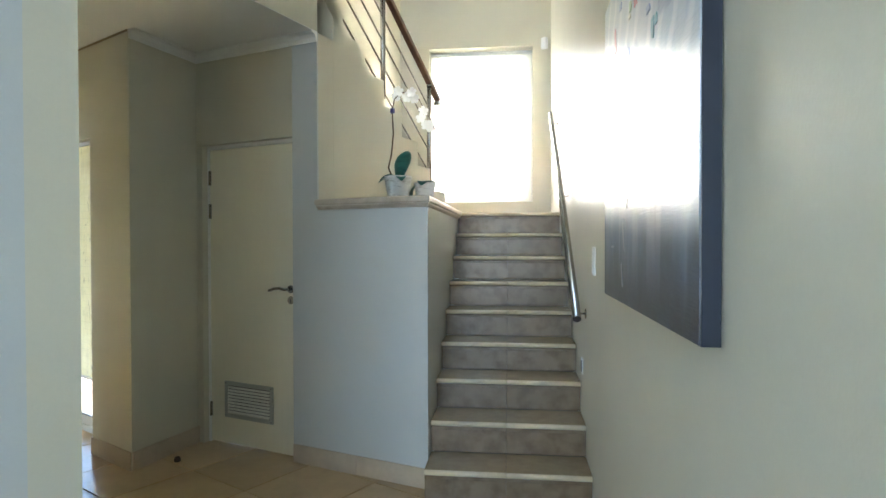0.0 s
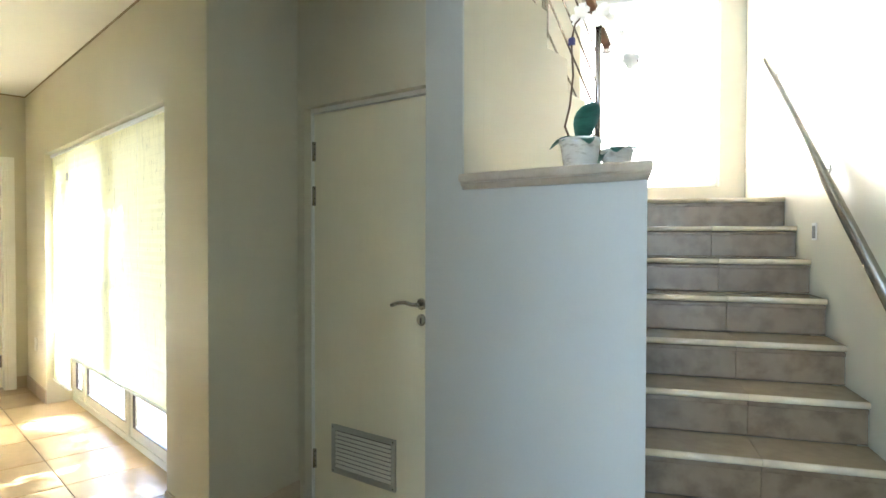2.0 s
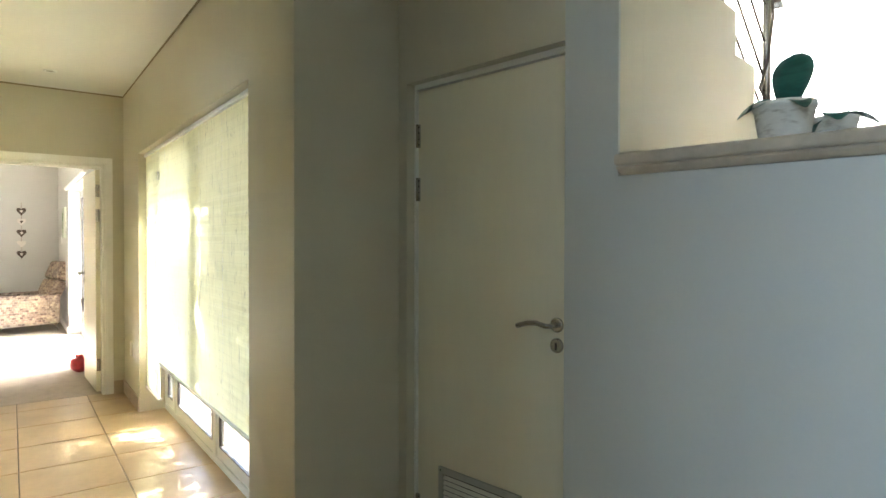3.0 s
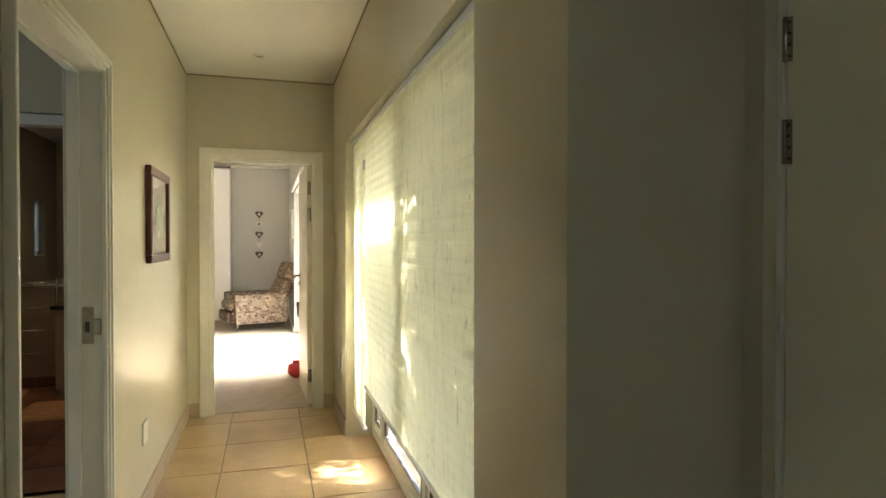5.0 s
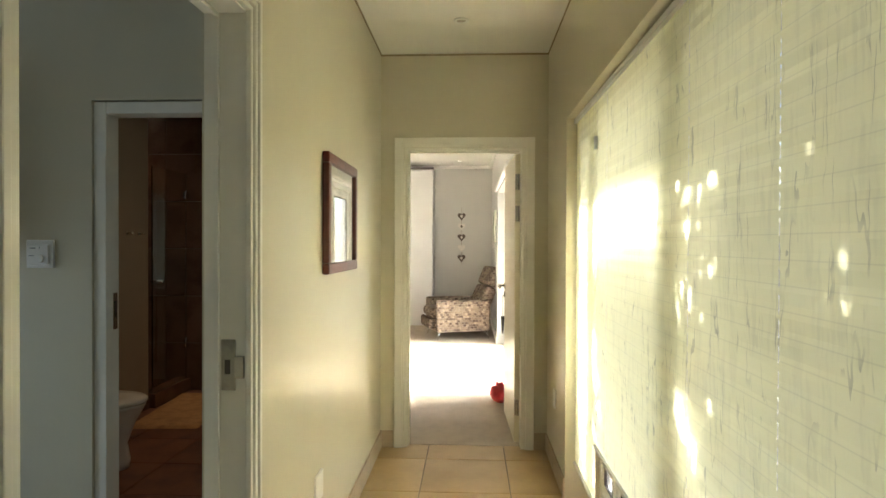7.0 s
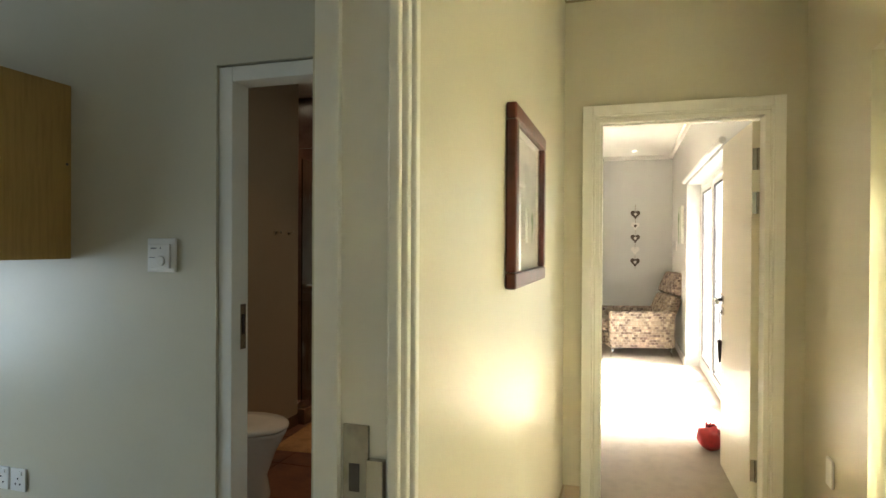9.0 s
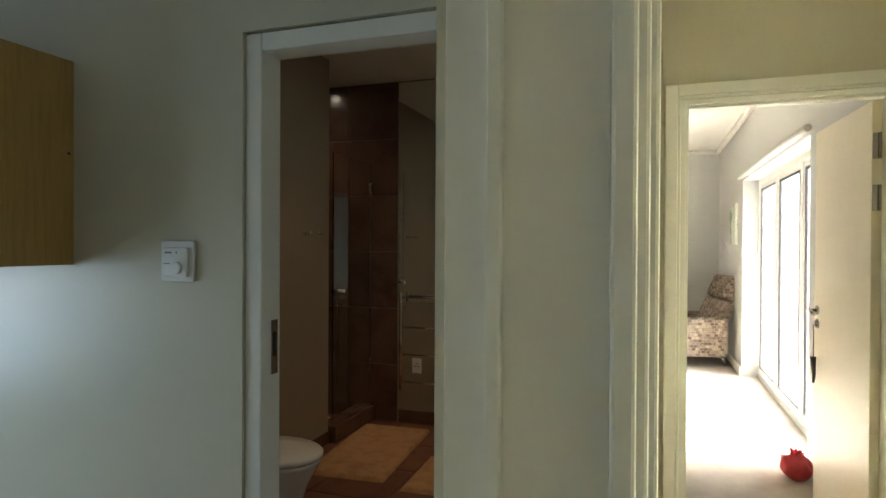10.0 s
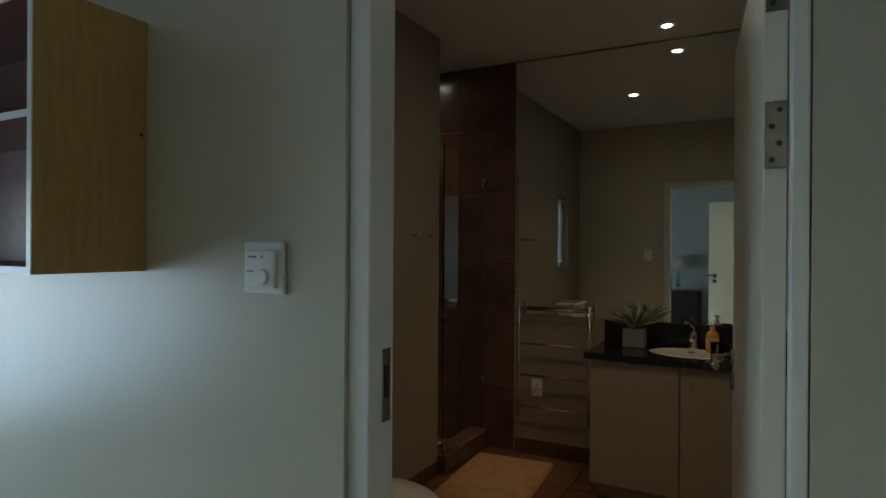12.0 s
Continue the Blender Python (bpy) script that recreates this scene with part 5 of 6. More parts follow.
window_unit("window_5", "wide white aluminium hall window", pose(0, -3.22, 0), -0.27, 2.63, 0.1, 2.4, [0.7, 1.7])

# ---- bathroom ----
mir = thing("mirror", "large frameless wall mirror reaching the ceiling", "mirror", pose(0, 0, 0))
part("glass", box(-8.6485, -8.643, -0.905, 0.79, 0.945, 2.655), MIRROR, mir)
for y, z in ((-0.865, 2.60), (-0.865, 1.00)):
    part("mirror_screw", lathe(bmesh.new(), [(0.009, 0), (0.008, 0.004)], (0, 0, 0), 12, Matrix.Translation((-8.643, y, z)) @ Matrix.Rotation(radians(90), 4, "Y")), CHROME, mir)
van = thing("vanity_cabinet", "taupe bathroom vanity cabinet with plain doors", "vanity", pose(0, 0, 0))
part("body", box(-8.64, -8.155, -0.258, 0.795, 0.075, 0.775), VANITY, van)
part("kick_board", box(-8.63, -8.175, -0.245, 0.79, 0.0, 0.0745), VANITY, van)
for y0, y1, kx in ((-0.258, 0.207, 0.15), (0.213, 0.790, 0.27)):
    d = part("door", box(-8.154, -8.136, y0, y1, 0.085, 0.770, 0.002), VANITY, van)
    part("knob", lathe(bmesh.new(), [(0.005, 0), (0.010, 0.012), (0.010, 0.016), (0.005, 0.019)], (0, 0, 0), 14, Matrix.Translation((-8.136, kx, 0.69)) @ Matrix.Rotation(radians(90), 4, "Y")), VANITY, d)
top = bmesh.new()
bx(top, -8.642, -8.115, -0.292, 0.797, 0.776, 0.811, None, 0.006)
structure("counter", top, GRANITE, "polished black granite vanity counter", "counter")
structure("backsplash", box(-8.642, -8.622, -0.292, 0.797, 0.812, 0.94, 0.002), GRANITE, "black granite upstand", "backsplash")
basin = thing("wash_basin", "oval white ceramic basin set into the counter", "basin", pose(-8.375, 0.245, 0.812))
bm = lathe(bmesh.new(), [(0.02, -0.0), (0.17, 0.001), (0.195, 0.003), (0.205, 0.001), (0.208, 0.0)], (0, 0, 0), 36, Matrix.Diagonal((0.78, 1.1, 1, 1)))
part("bowl", bm, CERAMIC, basin)
part("drain", lathe(bmesh.new(), [(0.02, 0.002), (0.018, 0.005)], (0, 0, 0), 16), CHROME, basin)
tap = thing("basin_tap", "chrome single-lever basin mixer tap", "tap", pose(-8.55, 0.24, 0.811))
part("body", lathe(bmesh.new(), [(0.028, 0), (0.026, 0.01), (0.020, 0.03), (0.021, 0.085), (0.014, 0.10)], (0, 0, 0), 20), CHROME, tap)
part("spout", tube(bmesh.new(), [(0.0, 0, 0.06), (0.05, 0, 0.085), (0.11, 0, 0.085), (0.13, 0, 0.065)], 0.012, 12), CHROME, tap)
part("lever", tube(bmesh.new(), [(0, 0, 0.10), (-0.01, 0.0, 0.12), (0.03, -0.03, 0.15), (0.05, -0.05, 0.158)], 0.007, 10), CHROME, tap)
soap = thing("soap_dispenser", "amber pump soap bottle with a white pump", "soap bottle", pose(-8.45, 0.345, 0.811))
part("bottle", lathe(bmesh.new(), [(0.03, 0), (0.034, 0.006), (0.034, 0.10), (0.026, 0.118), (0.014, 0.124), (0.014, 0.132)], (0, 0, 0), 20), material("amber_soap", (0.60, 0.33, 0.12), 0.25, vary=0.1), soap)
part("label", lathe(bmesh.new(), [(0.0345, 0.03), (0.0347, 0.032), (0.0347, 0.085), (0.0345, 0.087)], (0, 0, 0), 20), material("soap_label", (0.70, 0.48, 0.24), 0.5, second=(0.52, 0.22, 0.08), scale=50), soap)
part("pump", tube(lathe(bmesh.new(), [(0.014, 0.132), (0.014, 0.146), (0.005, 0.148), (0.005, 0.165), (0.016, 0.167), (0.016, 0.176), (0.006, 0.178)], (0, 0, 0), 14), [(0, 0, 0.171), (0.045, 0.01, 0.168)], 0.005, 8), WHITE, soap)
glass_cup = thing("tumbler", "clear glass tumbler on the counter edge", "tumbler", pose(-8.20, 0.385, 0.8115))
part("cup", lathe(bmesh.new(), [(0.028, 0), (0.031, 0.004), (0.035, 0.095), (0.032, 0.095), (0.029, 0.010)], (0, 0, 0), 24), CLEAR, glass_cup)
agave = thing("potted_succulent", "grey-green artificial agave in a square grey pot", "plant", pose(-8.45, -0.075, 0.811))
part("pot", box(-0.06, 0.06, -0.06, 0.06, 0.0, 0.115, 0.006), material("grey_pot", (0.30, 0.30, 0.28), 0.6, vary=0.1), agave)
part("soil", box(-0.05, 0.05, -0.05, 0.05, 0.1155, 0.119), SOIL, agave)


def blade(bm, base, way, length, width, droop, thick=0.004):
    """A pointed, curved leaf."""
    base, way = Vector(base), Vector(way).normalized()
    side = way.cross(Vector((0, 0, 1))).normalized() if abs(way.z) < 0.98 else Vector((1, 0, 0))
    rings = []
    k = 6
    for i in range(k + 1):
        f = i / k
        p = base + way * (length * f) + Vector((0, 0, -droop * f * f))
        w = width * (math.sin(math.pi * (0.16 + 0.84 * f)) ** 0.8) * (1 if f < 0.98 else 0.1)
        nrm = side.cross(way).normalized()
        rings.append([bm.verts.new(p + side * w / 2 + nrm * 0.25 * w), bm.verts.new(p - nrm * thick), bm.verts.new(p - side * w / 2 + nrm * 0.25 * w), bm.verts.new(p + nrm * thick)])
    for a, b in zip(rings, rings[1:]):
        for j in range(4):
            bm.faces.new((a[j], a[(j + 1) % 4], b[(j + 1) % 4], b[j])).smooth = True
    return bm


rnd = random.Random(4)
for k in range(22):
    a, up = k * 2.4, 0.25 + 1.3 * (k / 22)
    part("leaf", blade(bmesh.new(), (0.01 * math.cos(a), 0.01 * math.sin(a), 0.115), (math.cos(a), math.sin(a), up), 0.155 + 0.03 * rnd.random(), 0.030, 0.02), AGAVE, agave)

tr = thing("heated_towel_rail", "chrome ladder towel rail on the bathroom wall", "towel rail", pose(-8.648, 0, 0))
for y in (-0.852, -0.376):
    part("upright", tube(bmesh.new(), [(0.07, y, 0.27), (0.07, y, 1.02)], 0.0125, 14), CHROME, tr)
    for z in (0.44, 0.90):
        part("standoff", tube(bmesh.new(), [(0.0, y, z), (0.058, y, z)], 0.011, 12), CHROME, tr)
for z in (0.985, 0.755, 0.545, 0.335):
    part("bar", tube(bmesh.new(), [(0.07, -0.841, z), (0.07, -0.387, z)], 0.0085, 12), CHROME, tr)
socket("bath_socket", "white socket below the towel rail", pose(-8.65, -0.745, 0.45, 0, 0, 90), 0.075, 0.115, True, "")
for x in (-7.69, -7.86):
    hk = thing("towel_hook", "chrome towel hook on the taupe wall", "hook", pose(x, -1.16, 1.46, 0, 0, 180), "towel hooks")
    part("base", box(-0.014, 0.014, -0.012, -0.0005, -0.014, 0.014, 0.003), CHROME, hk)
    part("peg", tube(bmesh.new(), [(0, -0.012, 0), (0, -0.045, 0), (0, -0.055, 0.006)], 0.009, 10), CHROME, hk)
shw = thing("shower_screen", "frameless glass shower door with chrome fittings", "shower door", pose(0, -1.13, 0))
pane = part("glass", box(-8.60, -8.015, -0.004, 0.004, 0.125, 2.03, 0.001), SHOWERGLASS, shw)
pane.visible_shadow = False
for z in (1.83, 0.45):
    clamp = part("glass_hinge", box(-8.640, -8.575, -0.014, 0.014, z - 0.034, z + 0.034, 0.004), CHROME, shw)
    part("pin", tube(bmesh.new(), [(-8.607, 0.004, z - 0.045), (-8.607, 0.004, z + 0.045)], 0.012, 12), CHROME, clamp)
part("edge_seal", box(-8.612, -8.601, -0.005, 0.005, 0.125, 2.03, 0.001), STEEL, shw)
part("door_knob", tube(bmesh.new(), [(-8.09, -0.05, 1.06), (-8.09, 0.05, 1.06)], 0.014, 14), CHROME, shw)
structure("baseboard_bath_nib", box(-8.01, -6.95, -1.1595, -1.150, 0.001, 0.085, 0.002), BROWNTILE, "brown tile skirting on the taupe wall", "baseboard")
structure("shower_curb", box(-8.645, -8.012, -1.25, -1.10, 0.001, 0.12, 0.006), BROWNTILE, "brown tiled shower kerb", "kerb")
mx = thing("shower_mixer", "chrome shower mixer valve", "shower mixer", pose(-8.10, -2.198, 1.05))
part("body", tube(bmesh.new(), [(-0.12, 0.05, 0), (0.12, 0.05, 0)], 0.022, 14), CHROME, mx)
part("handle", tube(bmesh.new(), [(0, 0.05, 0.02), (0, 0.10, 0.05)], 0.012, 10), CHROME, mx)
part("riser_pipe", tube(bmesh.new(), [(0, 0.035, 0.02), (0, 0.035, 1.05), (0, 0.15, 1.12), (0, 0.30, 1.10)], 0.010, 10), CHROME, mx)
wc = thing("toilet", "white ceramic toilet with a closed lid", "toilet", pose(-6.72, -1.16, 0.0))
part("bowl", lathe(bmesh.new(), [(0.11, 0), (0.115, 0.05), (0.10, 0.15), (0.14, 0.28), (0.185, 0.38), (0.19, 0.40)], (0, 0, 0), 28, Matrix.Translation((0, 0.45, 0)) @ Matrix.Diagonal((0.95, 1.25, 1, 1))), CERAMIC, wc)
part("lid", lathe(bmesh.new(), [(0.188, 0.401), (0.196, 0.408), (0.196, 0.425), (0.186, 0.432), (0.10, 0.436), (0.02, 0.437)], (0, 0, 0), 28, Matrix.Translation((0, 0.45, 0)) @ Matrix.Diagonal((0.95, 1.25, 1, 1))), CERAMIC, wc)
tank = part("cistern", box(-0.19, 0.19, 0.005, 0.185, 0.40, 0.84, 0.025), CERAMIC, wc)
part("cistern_lid", box(-0.20, 0.20, 0.002, 0.195, 0.8405, 0.87, 0.010), CERAMIC, tank)
part("flush_button", lathe(bmesh.new(), [(0.02, 0), (0.018, 0.006)], (0, 0.10, 0.87), 16), CHROME, tank)
part("pan_back", box(-0.10, 0.10, 0.004, 0.30, 0.0, 0.399, 0.02), CERAMIC, wc)


def bath_mat(label, m, w, d):
    ob = thing("bath_mat", label, "bath mat", m, "bath mats")
    bm = bmesh.new()
    nx, ny = 60, 40
    r2 = random.Random(9)
    rows = [[bm.verts.new((-w / 2 + w * i / nx + 0.004 * noise.noise((i * 0.3, j * 0.3, 1.0)), -d / 2 + d * j / ny + 0.004 * noise.noise((i * 0.3, j * 0.3, 5.0)), 0.018 + 0.004 * r2.random() if 0 < i < nx and 0 < j < ny else 0.0)) for i in range(nx + 1)] for j in range(ny + 1)]
    for j in range(ny):
        for i in range(nx):
            bm.faces.new((rows[j][i], rows[j][i + 1], rows[j + 1][i + 1], rows[j + 1][i])).smooth = True
    part("rug", bm, MAT, ob)


bath_mat("fluffy beige bath mat in front of the shower", pose(-7.98, -0.80, 0.001, 0, 0, 4), 1.0, 0.52)
bath_mat("fluffy beige bath mat in front of the vanity", pose(-7.72, 0.12, 0.001, 0, 0, 92), 1.0, 0.55)
bw = window_unit("window_6", "small bathroom window", pose(0, -1.27, 0), -6.86, -6.51, 1.2, 1.9, [], 0.03, 0.03, 0.02)
bb = thing("venetian_blind", "slatted blind over the small bathroom window", "blind", pose(-6.685, -1.215, 0))
for k in range(26):
    part("slat", box(-0.16, 0.16, -0.0006, 0.0006, -0.012, 0.012, 0, Matrix.Translation((0, 0, 1.26 + k * 0.0235)) @ Matrix.Rotation(radians(50), 4, "X")), WHITE, bb)
part("head_rail", box(-0.165, 0.165, -0.012, 0.012, 1.865, 1.888, 0.002), WHITE, bb)
wall_plate("light_switch", "white light switch on the bathroom wall", "switch", pose(-6.07, -0.45, 1.33, 0, 0, -90), 0.075, 0.115, [(0, 0, 0.03, 0.05, WHITE)])
for x, y in ((-8.40, 0.10), (-7.39, -0.36), (-7.39, 0.45), (-8.30, -1.65)):
    downlight(x, y, CEILZ, True, "lit warm downlight in the bathroom ceiling")

# ---- orchids on the ledge ----
def pot_plant(m, scale, label):
    ob = thing("orchid_pot", label, "plant", m, "orchids on the ledge")
    s = scale
    pot = part("pot", lathe(bmesh.new(), [(0.050 * s, 0), (0.053 * s, 0.004), (0.070 * s, 0.112 * s), (0.074 * s, 0.115 * s), (0.074 * s, 0.130 * s), (0.066 * s, 0.130 * s), (0.060 * s, 0.110 * s)], (0, 0, 0), 28), POT, ob)
    part("bark", lathe(bmesh.new(), [(0.061 * s, 0.108 * s), (0.05 * s, 0.118 * s), (0.02 * s, 0.122 * s)], (0, 0, 0), 16), SOIL, pot)
    return ob


def leaf_slab(base, way, length, width, tilt_up, curl):
    bm = bmesh.new()
    w = Vector((way[0], way[1], 0)).normalized()
    side = Vector((-w.y, w.x, 0))
    rows = []
    for i in range(9):
        f = i / 8
        c = Vector(base) + w * (length * f * math.cos(tilt_up - curl * f)) + Vector((0, 0, length * f * math.sin(tilt_up - curl * f)))
        ww = width * math.sin(math.pi * min(0.985, 0.10 + 0.88 * f ** 1.45)) ** 0.6
        nrm = Vector((0, 0, 1)) * math.cos(tilt_up) - w * math.sin(tilt_up)
        rows.append([bm.verts.new(c + side * ww / 2 * q + nrm * (0.10 * ww * q * q)) for q in (-1, -0.5, 0, 0.5, 1)])
    for a, b in zip(rows, rows[1:]):
        for j in range(4):
            bm.faces.new((a[j], a[j + 1], b[j + 1], b[j])).smooth = True
    r = bmesh.ops.solidify(bm, geom=bm.faces[:], thickness=0.003)
    return bm


ORCH = Vector((*at_cb(-0.39, 0.34), 1.648))
ORCH2 = Vector((*at_cb(-0.30, 0.53), 1.648))
o1 = pot_plant(Matrix.Translation(ORCH) @ Matrix.Scale(1.2, 4), 1.0, "white-flowered orchid with broad leaves in a whitewashed pot")
for ang, ln, wd2, up, curl in ((1.13, 0.175, 0.098, 1.2, 0.10), (2.9, 0.12, 0.06, 0.75, 0.9), (3.5, 0.11, 0.055, 0.45, 0.6), (4.9, 0.10, 0.055, 0.6, 0.8)):
    part("leaf", leaf_slab((0.01, 0, 0.118), (math.cos(ang + 0.6), math.sin(ang + 0.6)), ln, wd2, up, curl), ORCHID_LEAF, o1)
spike = [(-0.03, -0.01, 0.12), (-0.055, -0.015, 0.18), (-0.038, -0.01, 0.25), (-0.026, -0.008, 0.36), (-0.036, -0.006, 0.48), (-0.022, -0.004, 0.54), (0.01, 0.01, 0.575), (0.06, 0.03, 0.575), (0.105, 0.05, 0.53), (0.135, 0.065, 0.465), (0.165, 0.08, 0.41), (0.18, 0.088, 0.365)]
stem = part("flower_stem", tube(bmesh.new(), spike, 0.0045, 8, 0.002), STEM, o1, "thin dark brown stem")
part("clip", box(-0.046, -0.024, -0.012, 0.004, 0.468, 0.495, 0.003), material("clip_blue", (0.05, 0.05, 0.16), 0.4), o1)
fr = random.Random(12)
for k in range(10):
    f = 5.6 + 5.2 * k / 9
    i = int(f)
    p = Vector(spike[i]).lerp(Vector(spike[min(i + 1, 11)]), f - i)
    off_v = Vector((fr.uniform(-0.03, 0.015), fr.uniform(-0.03, 0.01), fr.uniform(-0.035, 0.012)))
    bloom = bmesh.new()
    face_to = Vector((0.55 + fr.uniform(-0.4, 0.4), -0.8, fr.uniform(-0.2, 0.35))).normalized()
    q = face_to.to_track_quat("Z", "Y").to_matrix().to_4x4()
    for j in range(5):
        a = 2 * math.pi * j / 5 + 0.3
        wd3 = 0.030 if j in (0, 3) else 0.022
        c = bloom.verts.new((0, 0, 0))
        ring = [bloom.verts.new((math.cos(a + da) * rr2 * 0.027, math.sin(a + da) * rr2 * 0.027, 0.006 * rr2)) for da, rr2 in ((-0.50, 0.40), (-0.66, 0.70), (-0.42, 1.0), (0.0, 1.08), (0.42, 1.0), (0.66, 0.70), (0.50, 0.40))]
        for r0, r1 in zip(ring, ring[1:]):
            bloom.faces.new((c, r0, r1)).smooth = True
    bmesh.ops.transform(bloom, matrix=Matrix.Translation(p + off_v) @ q, verts=bloom.verts[:])
    part("flower", bloom, PETAL, o1, "white orchid flower")
o2 = pot_plant(Matrix.Translation(ORCH2) @ Matrix.Scale(1.25, 4), 0.78, "small orchid with short leaves in a whitewashed pot")
for ang, ln, wd2, up, curl in ((0.5, 0.10, 0.06, 0.8, 0.9), (2.2, 0.10, 0.06, 0.9, 1.0), (4.1, 0.14, 0.075, 0.5, 1.6), (5.2, 0.10, 0.06, 0.8, 0.9)):
    part("leaf", leaf_slab((0.0, 0, 0.09), (math.cos(ang), math.sin(ang)), ln, wd2, up, curl), ORCHID_LEAF, o2)

# ---- garden seen and felt through the windows ----
tree_rnd = random.Random(21)


structure("roof_eave", box(-7.0, -3.62, 2.302, 3.63, 2.67, 2.86), GARDENWALL, "pale roof overhang above the corridor window", "eave")


def leafy_tree(x, y, label, clumps, stem=4.0):
    """A slender tree whose crown is a few loose clumps of leaves; clumps: centre, radii, number of leaves."""
    ob = thing("garden_tree", label, "tree", pose(x, y, -0.26), "garden trees")
    part("trunk", tube(bmesh.new(), [(0, 0, 0), (0.04, 0.05, stem * 0.22), (-0.03, 0.08, stem * 0.48), (0.02, 0.05, stem * 0.75), (0.0, 0.0, stem)], 0.02 * stem, 12, 0.008 * stem), BARK, ob)
    verts, faces = [], []
    for (cx, cy, cz), (ra, rb, rc), count in clumps:
        part("limb", tube(bmesh.new(), [(0.0, 0.06, stem * 0.4), ((cx - x) * 0.5, (cy - y) * 0.5, (stem * 0.4 + cz) / 2), (cx - x, cy - y, cz + 0.2)], 0.006 * stem, 8, 0.006), BARK, ob)
        for k in range(count):
            while True:
                p = Vector((tree_rnd.uniform(-1, 1), tree_rnd.uniform(-1, 1), tree_rnd.uniform(-1, 1)))
                if p.length < 1:
                    break
            c = Vector((cx - x + p.x * ra, cy - y + p.y * rb, cz + 0.26 + p.z * rc))
            a = Vector((tree_rnd.uniform(-1, 1), tree_rnd.uniform(-1, 1), tree_rnd.uniform(-1.2, 0.3))).normalized()
            b = a.orthogonal().normalized()
            ln, wd4 = tree_rnd.uniform(0.05, 0.10), tree_rnd.uniform(0.022, 0.042)
            i = len(verts)
            verts += [c - a * ln, c + b * wd4, c + a * ln, c - b * wd4]
            faces.append((i, i + 1, i + 2, i + 3))
    me = bpy.data.meshes.new("crown")
    me.from_pydata([tuple(v) for v in verts], [], faces)
    me.materials.append(LEAF)
    new("crown", me).parent = ob


def palm(x, y, height, label, fronds):
    """A garden palm: a ringed trunk and arching fronds with drooping leaflets; fronds: heading, reach, rise, droop."""
    ob = thing("palm_tree", label, "palm", pose(x, y, -0.26))
    part("trunk", tube(bmesh.new(), [(0, 0, height * k / 12) for k in range(13)], 0.11, 12, 0.08), BARK, ob)
    for heading, reach, rise, droop in fronds:
        w = Vector((math.cos(radians(heading)), math.sin(radians(heading)), 0))
        side = Vector((-w.y, w.x, 0))
        line = [w * (reach * f) + Vector((0, 0, height + rise * f - droop * f * f)) for f in (k / 14 for k in range(15))]
        frond = part("frond", tube(bmesh.new(), line, 0.014, 6, 0.004), STEM, ob)
        leaves = bmesh.new()
        count, broad = (20, 0.036) if rise > 1.02 else (30, 0.027)
        for k in range(count):
            f = 0.44 + 0.56 * k / (count - 1)
            q = w * (reach * f) + Vector((0, 0, height + rise * f - droop * f * f))
            ln = 0.34 * math.sin(math.pi * (0.18 + 0.72 * f)) + 0.05
            for sg in (-1, 1):
                way = (side * sg * 0.55 + w * 0.35 + Vector((0, 0, -0.75 + 0.2 * tree_rnd.random()))).normalized()
                mid = q + way * ln * 0.5 + Vector((0, 0, 0.02))
                tip = q + way * ln + Vector((0, 0, -0.03))
                wv = w * broad
                vs = [leaves.verts.new(v) for v in (q - wv * 0.5, q + wv * 0.5, mid + wv, mid - wv, tip)]
                leaves.faces.new((vs[0], vs[1], vs[2], vs[3]))
                leaves.faces.new((vs[3], vs[2], vs[4]))
        part("leaflets", leaves, LEAF, frond)


leafy_tree(-4.25, 4.25, "leafy garden tree shading the corridor window", [
    ((-4.36, 4.2, 2.42), (0.46, 0.33, 0.42), 800), ((-4.16, 4.2, 2.80), (0.42, 0.33, 0.40), 800), ((-4.22, 4.25, 2.02), (0.48, 0.33, 0.40), 750),
    ((-4.55, 4.2, 3.02), (0.36, 0.30, 0.24), 330), ((-5.35, 4.3, 2.17), (0.72, 0.30, 0.42), 1500)])
leafy_tree(-5.5, 4.0, "low leafy shrub outside the corridor window", [
    ((-6.1, 4.0, 1.50), (0.50, 0.25, 0.26), 110), ((-5.2, 4.0, 1.60), (0.55, 0.25, 0.30), 420), ((-4.5, 4.0, 1.55), (0.50, 0.25, 0.30), 300)], 1.3)
palm(-6.9, 4.7, 3.2, "garden palm with arching fronds outside the corridor window", [
    (2, 2.15, 0.90, 0.76), (-4, 1.95, 0.62, 0.72), (16, 2.5, 1.0, 1.0), (9, 2.3, 0.72, 0.80), (0, 2.2, 0.70, 0.66), (-3, 2.15, 1.12, 0.86), (4, 2.3, 1.22, 0.98), (60, 1.6, 0.9, 0.9), (120, 1.6, 0.9, 1.0), (190, 1.7, 0.8, 1.0), (260, 1.5, 1.0, 1.0)])
structure("garden_wall", box(-30, 20, 14, 14.3, -0.3, 1.6), GARDENWALL, "plain garden wall", "wall")

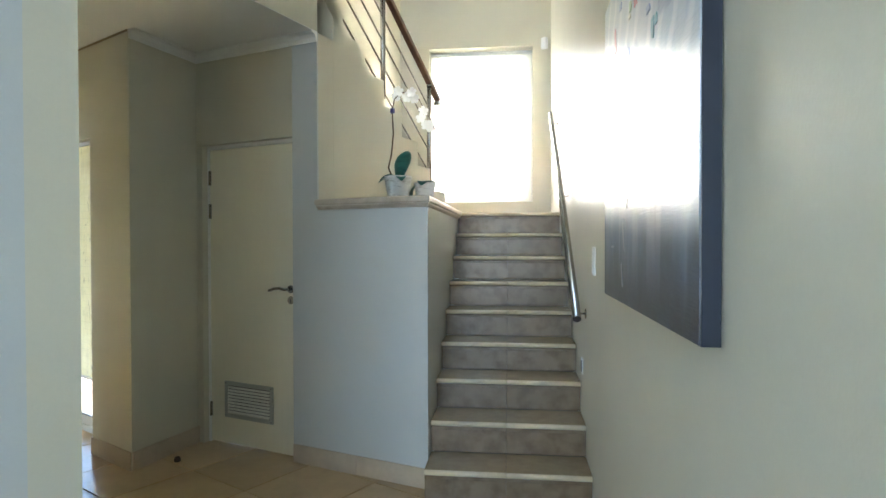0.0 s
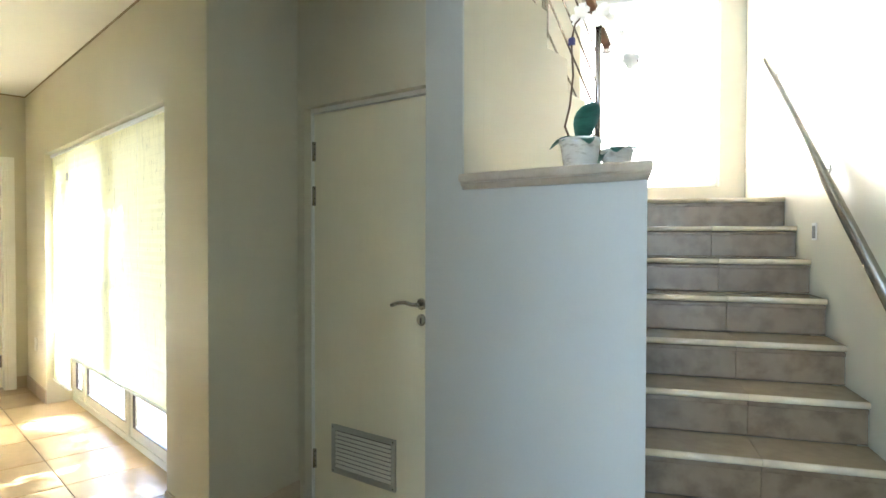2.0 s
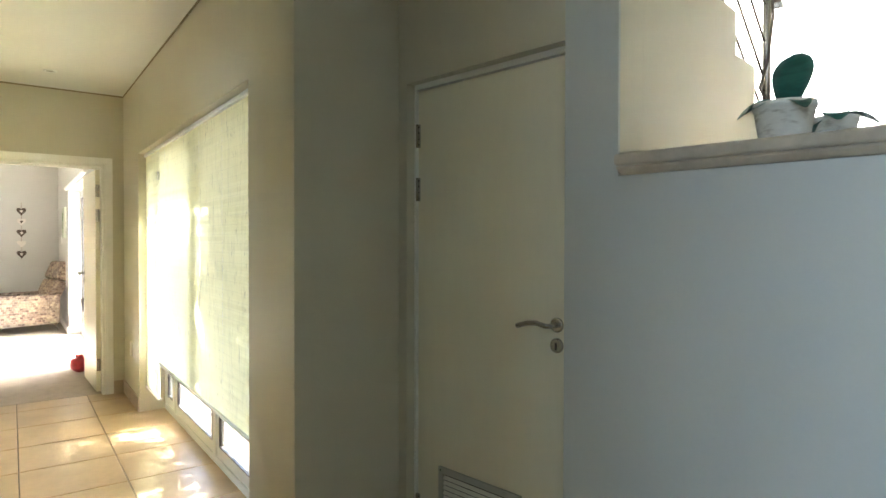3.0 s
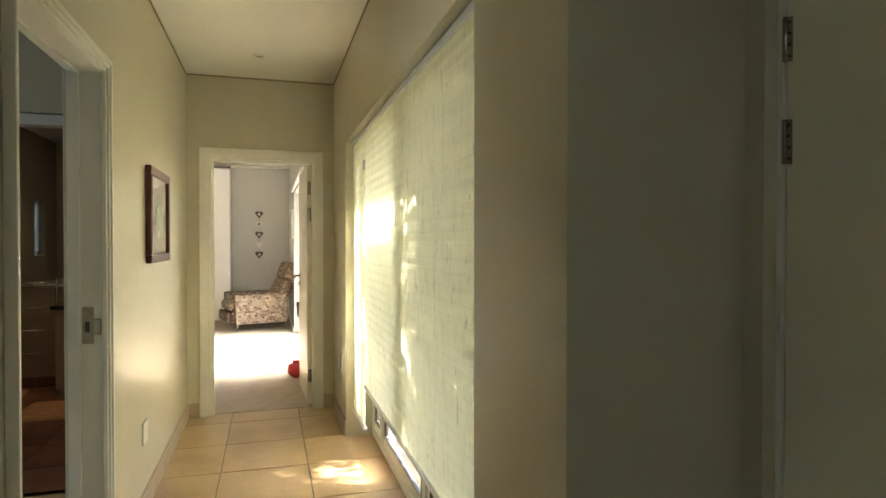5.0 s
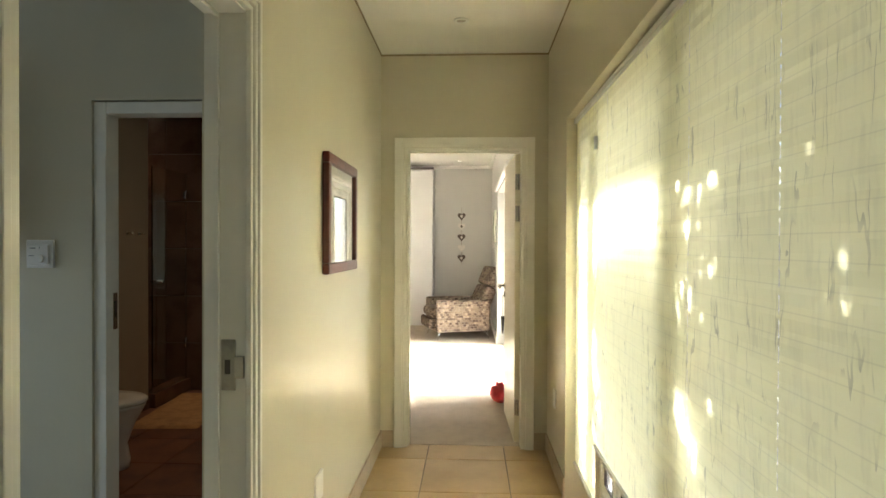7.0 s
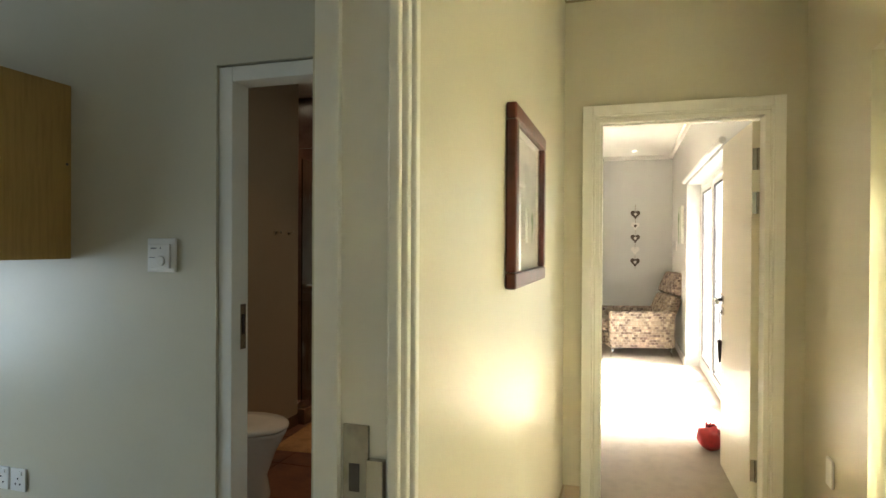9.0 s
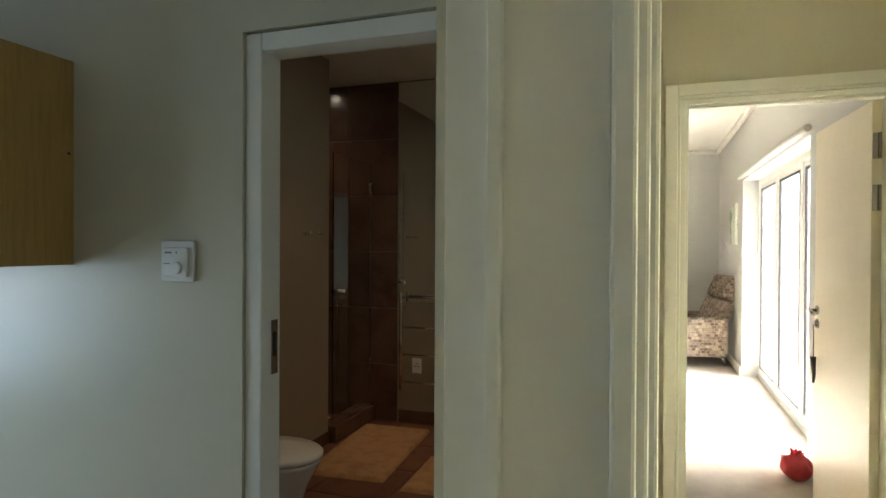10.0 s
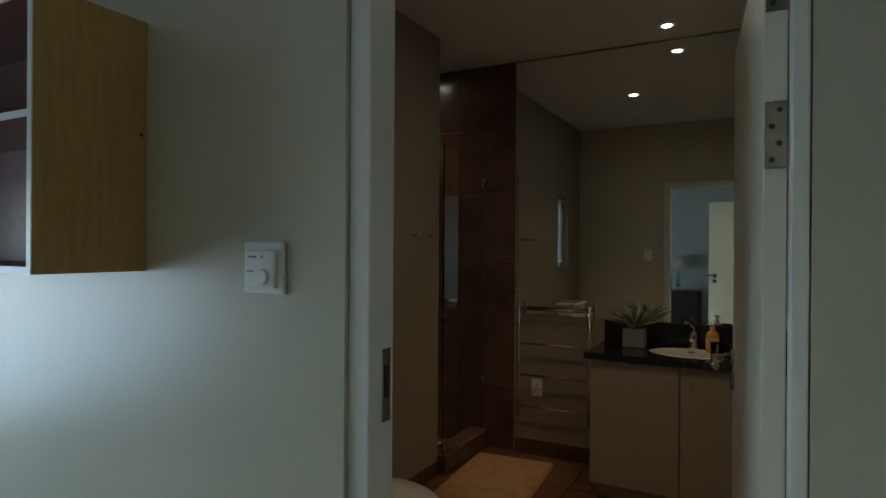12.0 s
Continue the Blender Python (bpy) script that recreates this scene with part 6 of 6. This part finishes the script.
# ---- skirting and cornice ----
def skirting(p0, p1, side=1, h=0.115, skip=()):
    """Stone skirting tiles along a wall's foot, on the right-hand side of the way when side is 1."""
    p0, p1 = Vector((*p0, 0)), Vector((*p1, 0))
    d = p1 - p0
    n = max(1, round(d.length / 0.51))
    m = Matrix.Translation(p0) @ Matrix.Rotation(math.atan2(d.y, d.x), 4, "Z")
    ob = thing("baseboard", "beige stone skirting tiles", "baseboard", m, kind="structure")
    for k in range(n):
        a, b = d.length * k / n + 0.001, d.length * (k + 1) / n - 0.001
        part("skirting_tile", box(a, b, -0.012 * side if side > 0 else 0.0008, -0.0008 if side > 0 else 0.012, 0.001, h, 0.002), SKIRT, ob)


skirting((-7.188, 2.05), (-6.42, 2.05))
skirting((-3.70, 2.05), (-3.19, 2.05))
skirting((-3.19, 2.05), at_cb(-1.80, 0.0))
skirting(at_cb(-0.955, 0), at_cb(0.0, 0))
skirting((-1.17, 0.92), (-3.85, 0.92))
skirting((-4.79, 0.92), (-7.188, 0.92))
skirting((-7.19, 0.922), (-7.19, 1.01))
skirting((-7.19, 1.95), (-7.19, 2.048))
skirting((-1.17, -3.1), (-1.17, 0.92))


def cornice(p0, p1, size=0.055):
    """A coved strip between wall and ceiling, on the right-hand side of the way."""
    p0, p1 = Vector((*p0, 0)), Vector((*p1, 0))
    d = p1 - p0
    m = Matrix.Translation(p0) @ Matrix.Rotation(math.atan2(d.y, d.x), 4, "Z")
    s = size
    prof = [(-0.001, CEILZ - 0.0005), (-0.001, CEILZ - s), (-0.008, CEILZ - s), (-0.25 * s, CEILZ - 0.55 * s), (-0.55 * s, CEILZ - 0.25 * s), (-s, CEILZ - 0.008), (-s, CEILZ - 0.0005)]
    t = Matrix(((0, 0, 1, 0), (1, 0, 0, 0), (0, 1, 0, 0), (0, 0, 0, 1)))
    structure("cornice", prism(bmesh.new(), prof, 0.0, d.length, t), CEIL, "white coved cornice", "cornice", m)


# dark strips stand in for the shade in the gap below the ceiling
for k, q in enumerate(((-7.188, -3.20, 2.044, 2.0494), (-7.188, -1.171, 0.9206, 0.926), (-7.1894, -7.184, 0.9265, 2.0435))):
    structure("gap_shade_strip", box(*q, CEILZ - 0.012, CEILZ - 0.0006), GAP_SHADE, "thin dark strip drawn as the shade of the shadow-line gap below the ceiling", "trim")
cornice((-3.19, 2.05), at_cb(-1.80, 0.0))
cornice(at_cb(-1.80, 0), at_cb(-0.76, 0))

# ---- floor and wall tiles ----
TP = 0.51
shared = {}


def tile_mesh(w, d, h, mat, key):
    if key not in shared:
        shared[key] = mesh_of("tile", box(-w / 2, w / 2, -d / 2, d / 2, -h, 0, 0.0025), mat)
    return shared[key]


floor_tiles = tagged(new("floor_tiles"), "glazed beige stone-look floor tiles with dark joints", "floor", kind="structure")
for i in range(-2, 17):
    for j in range(-8, 9):
        cx, cy = -6.215 + TP * (i - 1), 1.505 + TP * (j - 1)
        if cx < -7.4 or cx > 2.6 or cy > 3.2 or cy < -2.9:
            continue
        if cx < -1.3 and cy < 0.62 and not (cx > -5.8 and cy > -2.9):
            continue
        if cx < -5.8 and cy < 0.62:
            continue
        if cy > 2.26 and cx < -3.4:
            continue
        t = new("tile", tile_mesh(TP - 0.006, TP - 0.006, 0.010, TILE, "floor"))
        t.parent = floor_tiles
        t.location = (cx, cy, 0.0)
bath_tiles = tagged(new("bathroom_floor_tiles"), "dark red-brown bathroom floor tiles", "floor", kind="structure")
for i in range(6):
    for j in range(6):
        cx, cy = -8.42 + 0.46 * i, -2.0 + 0.46 * j
        if cx > -6.0 or cy > 0.75:
            continue
        t = new("tile", tile_mesh(0.454, 0.454, 0.008, BATHFLOOR, "bath"))
        t.parent = bath_tiles
        t.location = (cx, cy, 0.0)
shower_tiles = tagged(new("shower_tiles"), "brown stone-look tiles on the shower walls", "wall tiles", kind="structure")


def wall_tiles(m, w, h, nx, nz):
    for i in range(nx):
        for k in range(nz):
            a, b = w * i / nx + 0.0015, w * (i + 1) / nx - 0.0015
            z0, z1 = h * k / nz + 0.0015, h * (k + 1) / nz - 0.0015
            t = new("tile", tile_mesh(b - a, z1 - z0, 0.008, BROWNTILE, ("w", round(b - a, 4), round(z1 - z0, 4))))
            t.parent = shower_tiles
            t.matrix_world = m @ pose((a + b) / 2, -0.009, (z0 + z1) / 2, 90)


wall_tiles(pose(-8.65, -2.2, 0, 0, 0, 90), 1.29, CEILZ - 0.005, 3, 6)
wall_tiles(pose(-7.5, -2.2, 0, 0, 0, 180), 1.14, CEILZ - 0.005, 3, 6)
wall_tiles(pose(-7.6, -1.28, 0, 0, 0, -90), 0.91, CEILZ - 0.005, 2, 6)
wall_tiles(pose(-8.65, -0.90, 0, 0, 0, 90), 0.64, 0.10, 2, 1)
mosaic = bmesh.new()
mr = random.Random(3)
for i in range(10):
    for j in range(14):
        if mr.random() < 0.5:
            bx(mosaic, -8.62 + i * 0.065, -8.575 + i * 0.065, -2.15 + j * 0.065, -2.105 + j * 0.065, 0.0005, 0.006)
structure("shower_mosaic", mosaic, HEARTLIGHT, "pale and dark shower floor mosaic", "floor")
